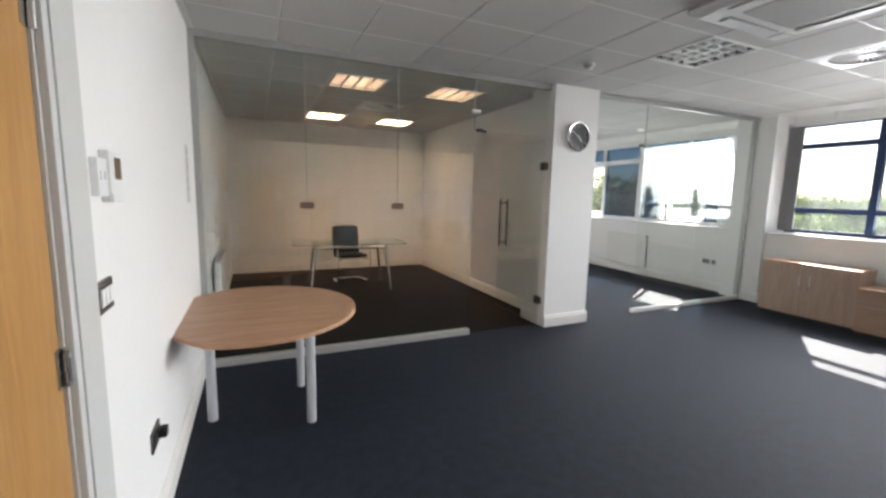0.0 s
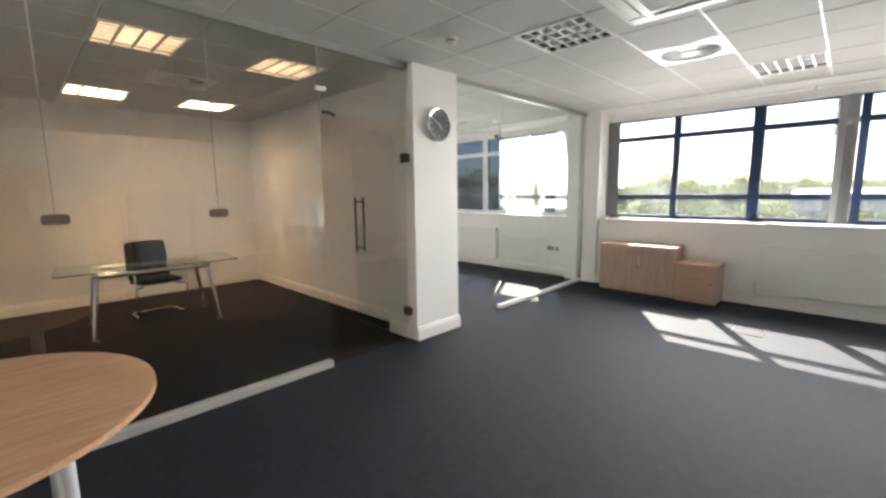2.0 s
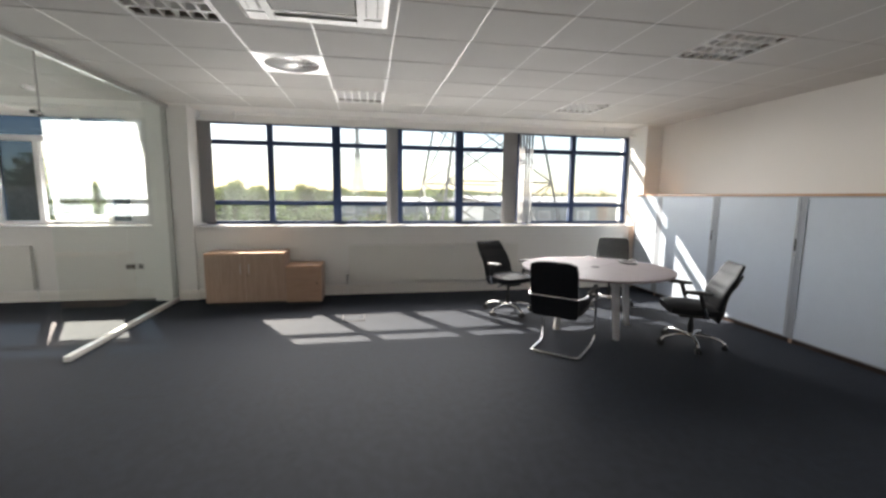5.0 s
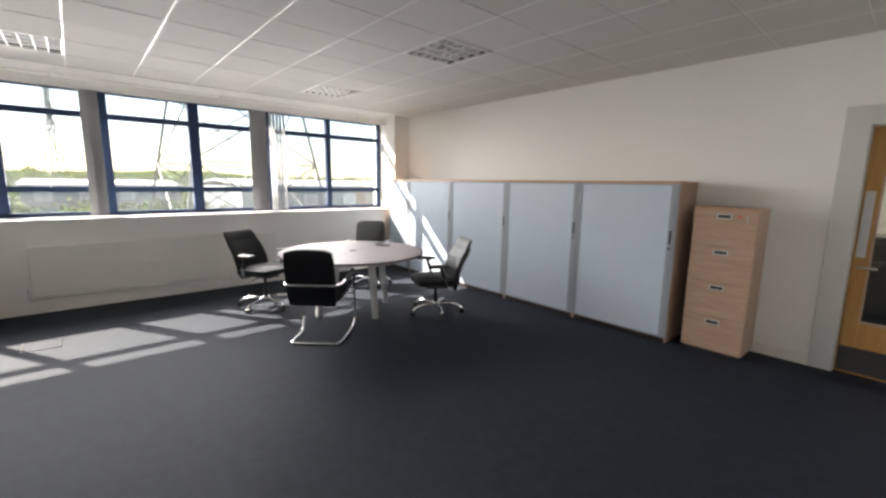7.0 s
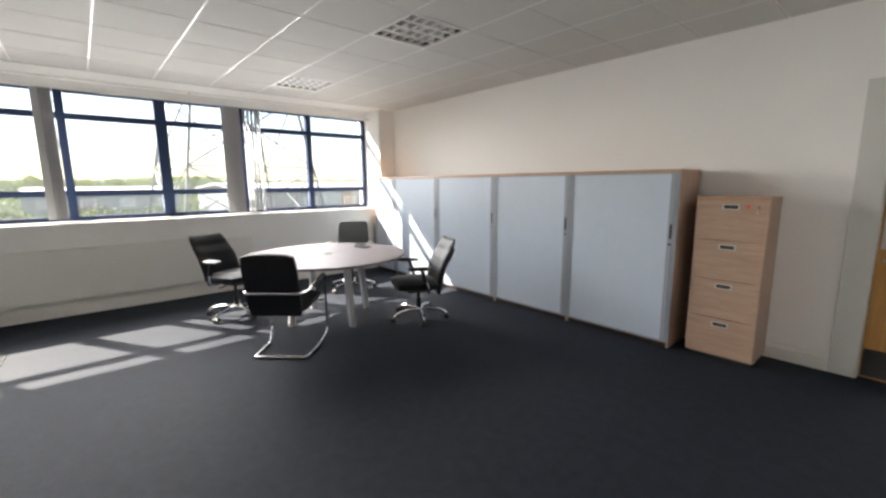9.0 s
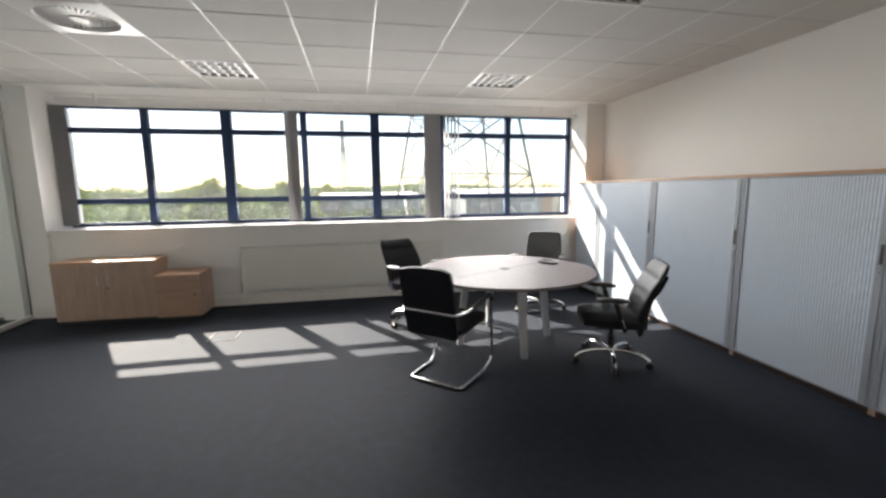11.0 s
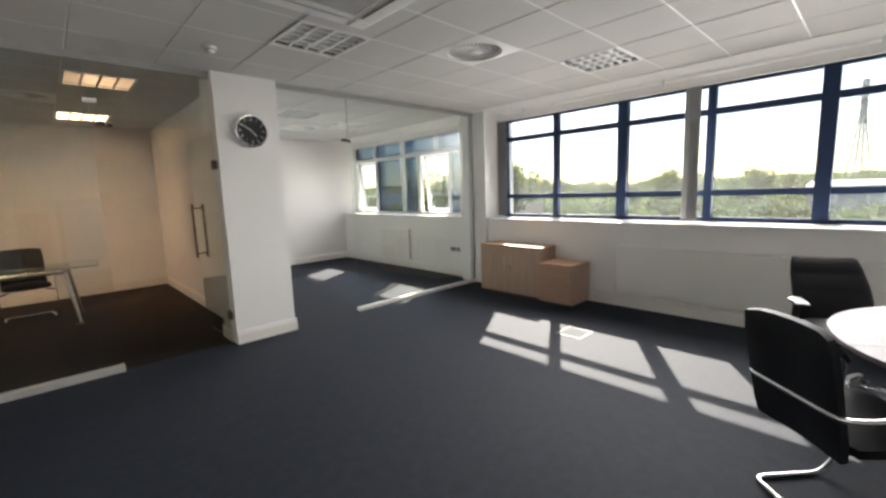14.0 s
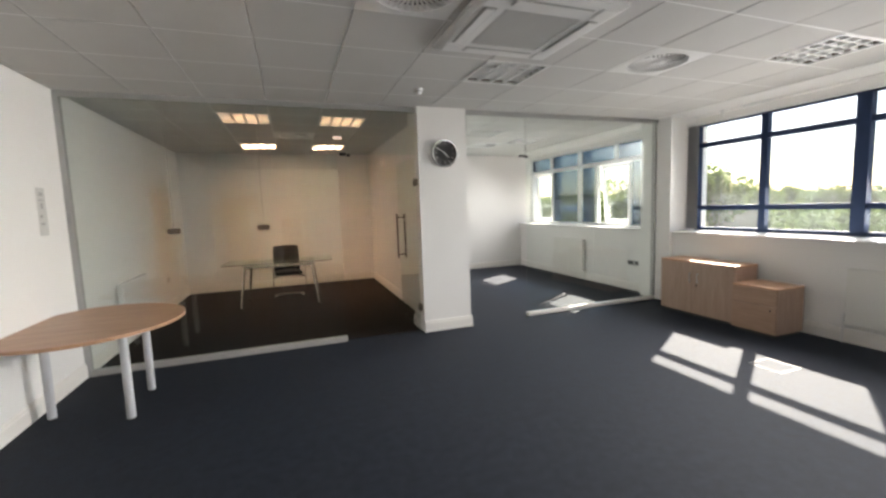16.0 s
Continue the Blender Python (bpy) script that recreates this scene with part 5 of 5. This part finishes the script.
def tree(h, r, mat):
    t = thing("tree", "leafy green broadleaf tree beyond the car park", "tree", group="trees outside")
    bm = bmesh.new()
    rod(bm, (0, 0, 0), (0.1, 0.05, h * 0.45), 0.16, 0.09, 8)
    tips = []
    for k in range(7):
        w = k * 2.4
        tip = Vector((math.cos(w) * r * 0.55, math.sin(w) * r * 0.55, h * (0.5 + 0.06 * k)))
        rod(bm, (0.05, 0.02, h * (0.25 + 0.03 * k)), tip, 0.06, 0.02, 6)
        tips.append(tip)
    part("trunk", bm, BARK, t)
    cr = bmesh.new()
    for tip in tips:
        clump_mesh(cr, tip, r * rng.uniform(0.45, 0.65), 190, 0.17)
    clump_mesh(cr, (0, 0, h * 0.72), r * 0.75, 300, 0.18, 1.0)
    part("crown", cr, mat, t)
    return t


protos = [tree(7.5, 2.6, LEAF), tree(6.0, 2.3, LEAF_DARK), tree(8.5, 2.4, LEAF)]
spots = []
for _ in range(70):
    w = rng.uniform(-14, 72)
    d = rng.uniform(75, 190)
    if w < 8:
        d = rng.uniform(110, 220)
    spots.append((d * math.cos(radians(w)), d * math.sin(radians(w))))
spots += [(31, 44), (46, 34), (24, 22.5), (27.5, 27), (31, 21)]
for k, (x, y) in enumerate(spots):
    m = pose(x, y, GZ, 0, 0, rng.uniform(0, 360))
    if k < 3:
        protos[k].matrix_basis = m
    else:
        copy_thing(protos[k % 3], m)


def undergrowth(name, label, mat, area, count, low, high, leaf):
    bm = bmesh.new()
    for _ in range(count):
        w, d = radians(rng.uniform(area[0], area[1])), rng.uniform(area[2], area[3])
        s = rng.uniform(low, high)
        clump_mesh(bm, (d * math.cos(w), d * math.sin(w), GZ + s * 0.5), s, 40, leaf * (0.5 + d / 90))
    return tagged(part(name, bm, mat), label, "shrubs", kind="stuff")


for nm, lab, mt, ar, ct, lo_, hi_ in (
    ("shrubs", "sunlit green scrub along the car park", LEAF, (-2, 70, 38, 62), 230, 0.8, 1.9),
    ("gorse", "yellow-green flowering scrub", LEAF_YELLOW, (-4, 40, 36, 60), 120, 0.7, 1.6),
    ("hedges", "darker hedgerows across the fields", LEAF_DARK, (-16, 72, 62, 140), 420, 1.2, 2.6),
    ("far_woods", "distant wooded ridge at the horizon", LEAF_DARK, (-50, 80, 240, 420), 800, 4.0, 8.0),
):
    undergrowth(nm, lab, mt, ar, ct, lo_, hi_, 0.26)


def pylon(x, y, base, height, turn, bar):
    p = thing("pylon", "tall galvanised lattice electricity pylon", "pylon", pose(x, y, GZ, 0, 0, turn), group="electricity pylons")
    k = height / 45

    def half(z):
        return base / 2 * (1 - 0.80 * min(z / (30 * k), 1)) if z < 30 * k else base * 0.10

    levels = [0, 7 * k, 13 * k, 18 * k, 22 * k, 26 * k, 30 * k, 34 * k, 38 * k, 42 * k, 45 * k]
    r = bar * k
    for sx, sy in ((-1, -1), (1, -1), (1, 1), (-1, 1)):
        bm = bmesh.new()
        for a, b in zip(levels, levels[1:]):
            rod(bm, (sx * half(a), sy * half(a), a), (sx * half(b), sy * half(b), b), r, seg=5)
        part("leg", bm, PYLON, p)
    bm = bmesh.new()
    for a, b in zip(levels, levels[1:]):
        ha, hb = half(a), half(b)
        ca, cb = [(-ha, -ha), (ha, -ha), (ha, ha), (-ha, ha)], [(-hb, -hb), (hb, -hb), (hb, hb), (-hb, hb)]
        for i in range(4):
            j = (i + 1) % 4
            rod(bm, (*ca[i], a), (*cb[j], b), r * 0.55, seg=4)
            rod(bm, (*ca[j], a), (*cb[i], b), r * 0.55, seg=4)
            rod(bm, (*cb[i], b), (*cb[j], b), r * 0.5, seg=4)
    part("bracing", bm, PYLON, p)
    for z, w in ((28 * k, 8 * k), (34 * k, 7 * k), (40 * k, 5.5 * k)):
        bm = bmesh.new()
        for s in (-1, 1):
            for d in (-1, 1):
                rod(bm, (0, d * half(z), z), (s * w, 0, z + 0.6 * k), r * 0.6, seg=4)
                rod(bm, (0, d * half(z + 2.5 * k), z + 2.5 * k), (s * w, 0, z + 0.6 * k), r * 0.6, seg=4)
        part("cross_arm", bm, PYLON, p)
    return p


pylon(42.9, -10.4, 12.7, 46, 5, 0.12)
pylon(290, 8, 8, 52, 30, 0.2)


def warehouse(name, label, x0, y0, x1, y1, h, mat, bays, rise=0.8):
    b = thing(name, label, "building", pose(x0, y0, GZ))
    W, D = x1 - x0, y1 - y0
    part("wall", B(0, 0, 0, W, D, h), mat, b)
    bm = bmesh.new()
    prof = [(-0.3, h), (W / 2, h + rise), (W + 0.3, h)]
    a = [bm.verts.new((x, -0.3, z)) for x, z in prof] + [bm.verts.new((x, -0.3, z + 0.25)) for x, z in prof[::-1]]
    c = [bm.verts.new((v.co.x, D + 0.3, v.co.z)) for v in a]
    for i in range(6):
        bm.faces.new((a[i], a[(i + 1) % 6], c[(i + 1) % 6], c[i]))
    bm.faces.new(a[::-1])
    bm.faces.new(c)
    part("roof", bm, ROOF, b)
    for k in range(bays):
        y = D * (k + 0.5) / bays
        w = part("window", B(-0.06, y - 1.0, h * 0.45, 0.0, y + 1.0, h * 0.75), SILVER, b)
        part("pane", B(-0.08, y - 0.9, h * 0.47, -0.06, y + 0.9, h * 0.73), ROOF, w)
    return b


warehouse("warehouse", "long pale clad warehouse with a grey roof", 62, -62, 90, -16, 4.9, CLAD, 7)
warehouse("warehouse", "low white industrial unit beyond the scrub", 95, -14, 120, 8, 4.4, CLAD, 4)
warehouse("office_building", "brown brick building with a shallow grey roof", 34, 33, 54, 60, 4.4, BRICK, 5)


def van(x, y, turn, mat, label):
    v = thing("van", label, "van", pose(x, y, GZ + 0.03, 0, 0, turn), group="parked vehicles")
    out = [(-2.6, 0.45), (2.3, 0.45), (2.6, 0.7), (2.55, 1.15), (1.75, 1.35), (1.1, 2.1), (-2.5, 2.25), (-2.6, 2.1)]
    bm = prism(bmesh.new(), out, -0.95, 0.95, 0.06)
    part("body", bm, mat, v, m=pose(0, 0, 0, 90))
    part("windscreen", prism(bmesh.new(), [(1.78, 1.37), (1.80, 1.39), (1.22, 2.03), (1.19, 2.0)], -0.82, 0.82), DARK, v, m=pose(0.02, 0, 0.015, 90))
    for sx in (-1.7, 1.6):
        for sy in (-0.86, 0.86):
            wh = part("wheel", rod(bmesh.new(), (sx, sy - 0.11, 0.34), (sx, sy + 0.11, 0.34), 0.34, seg=20), PLASTIC, v)
            part("rim", rod(bmesh.new(), (sx, sy - 0.115, 0.34), (sx, sy + 0.115, 0.34), 0.2, seg=16), SILVER, wh)
    return v


VANBLUE = material("blue_paint", (0.05, 0.12, 0.32), 0.3, vary=0.05, bump=0)
ORANGE = material("orange_paint", (0.60, 0.22, 0.05), 0.5, vary=0.1, bump=0)
van(30, -7.0, 80, WHITE, "white panel van parked in the car park")
van(31, -10.5, 85, VANBLUE, "blue panel van parked in the car park")
van(32, 2.5, 95, WHITE, "white panel van parked by the scrub")
van(29, -17.0, 70, SILVER, "silver van parked near the pylon")
c = thing("container", "orange steel storage container in the yard", "container", pose(45, -21, GZ))
part("body", B(-1.3, -3, 0.15, 1.3, 3, 2.7, 0.03), ORANGE, c)
part("base_rail", B(-1.3, -3, 0.0, 1.3, 3, 0.15), DARK, c)
for k in range(24):
    part("rib", B(-1.36, -2.85 + 0.245 * k, 0.25, -1.30, -2.73 + 0.245 * k, 2.6), ORANGE, c)
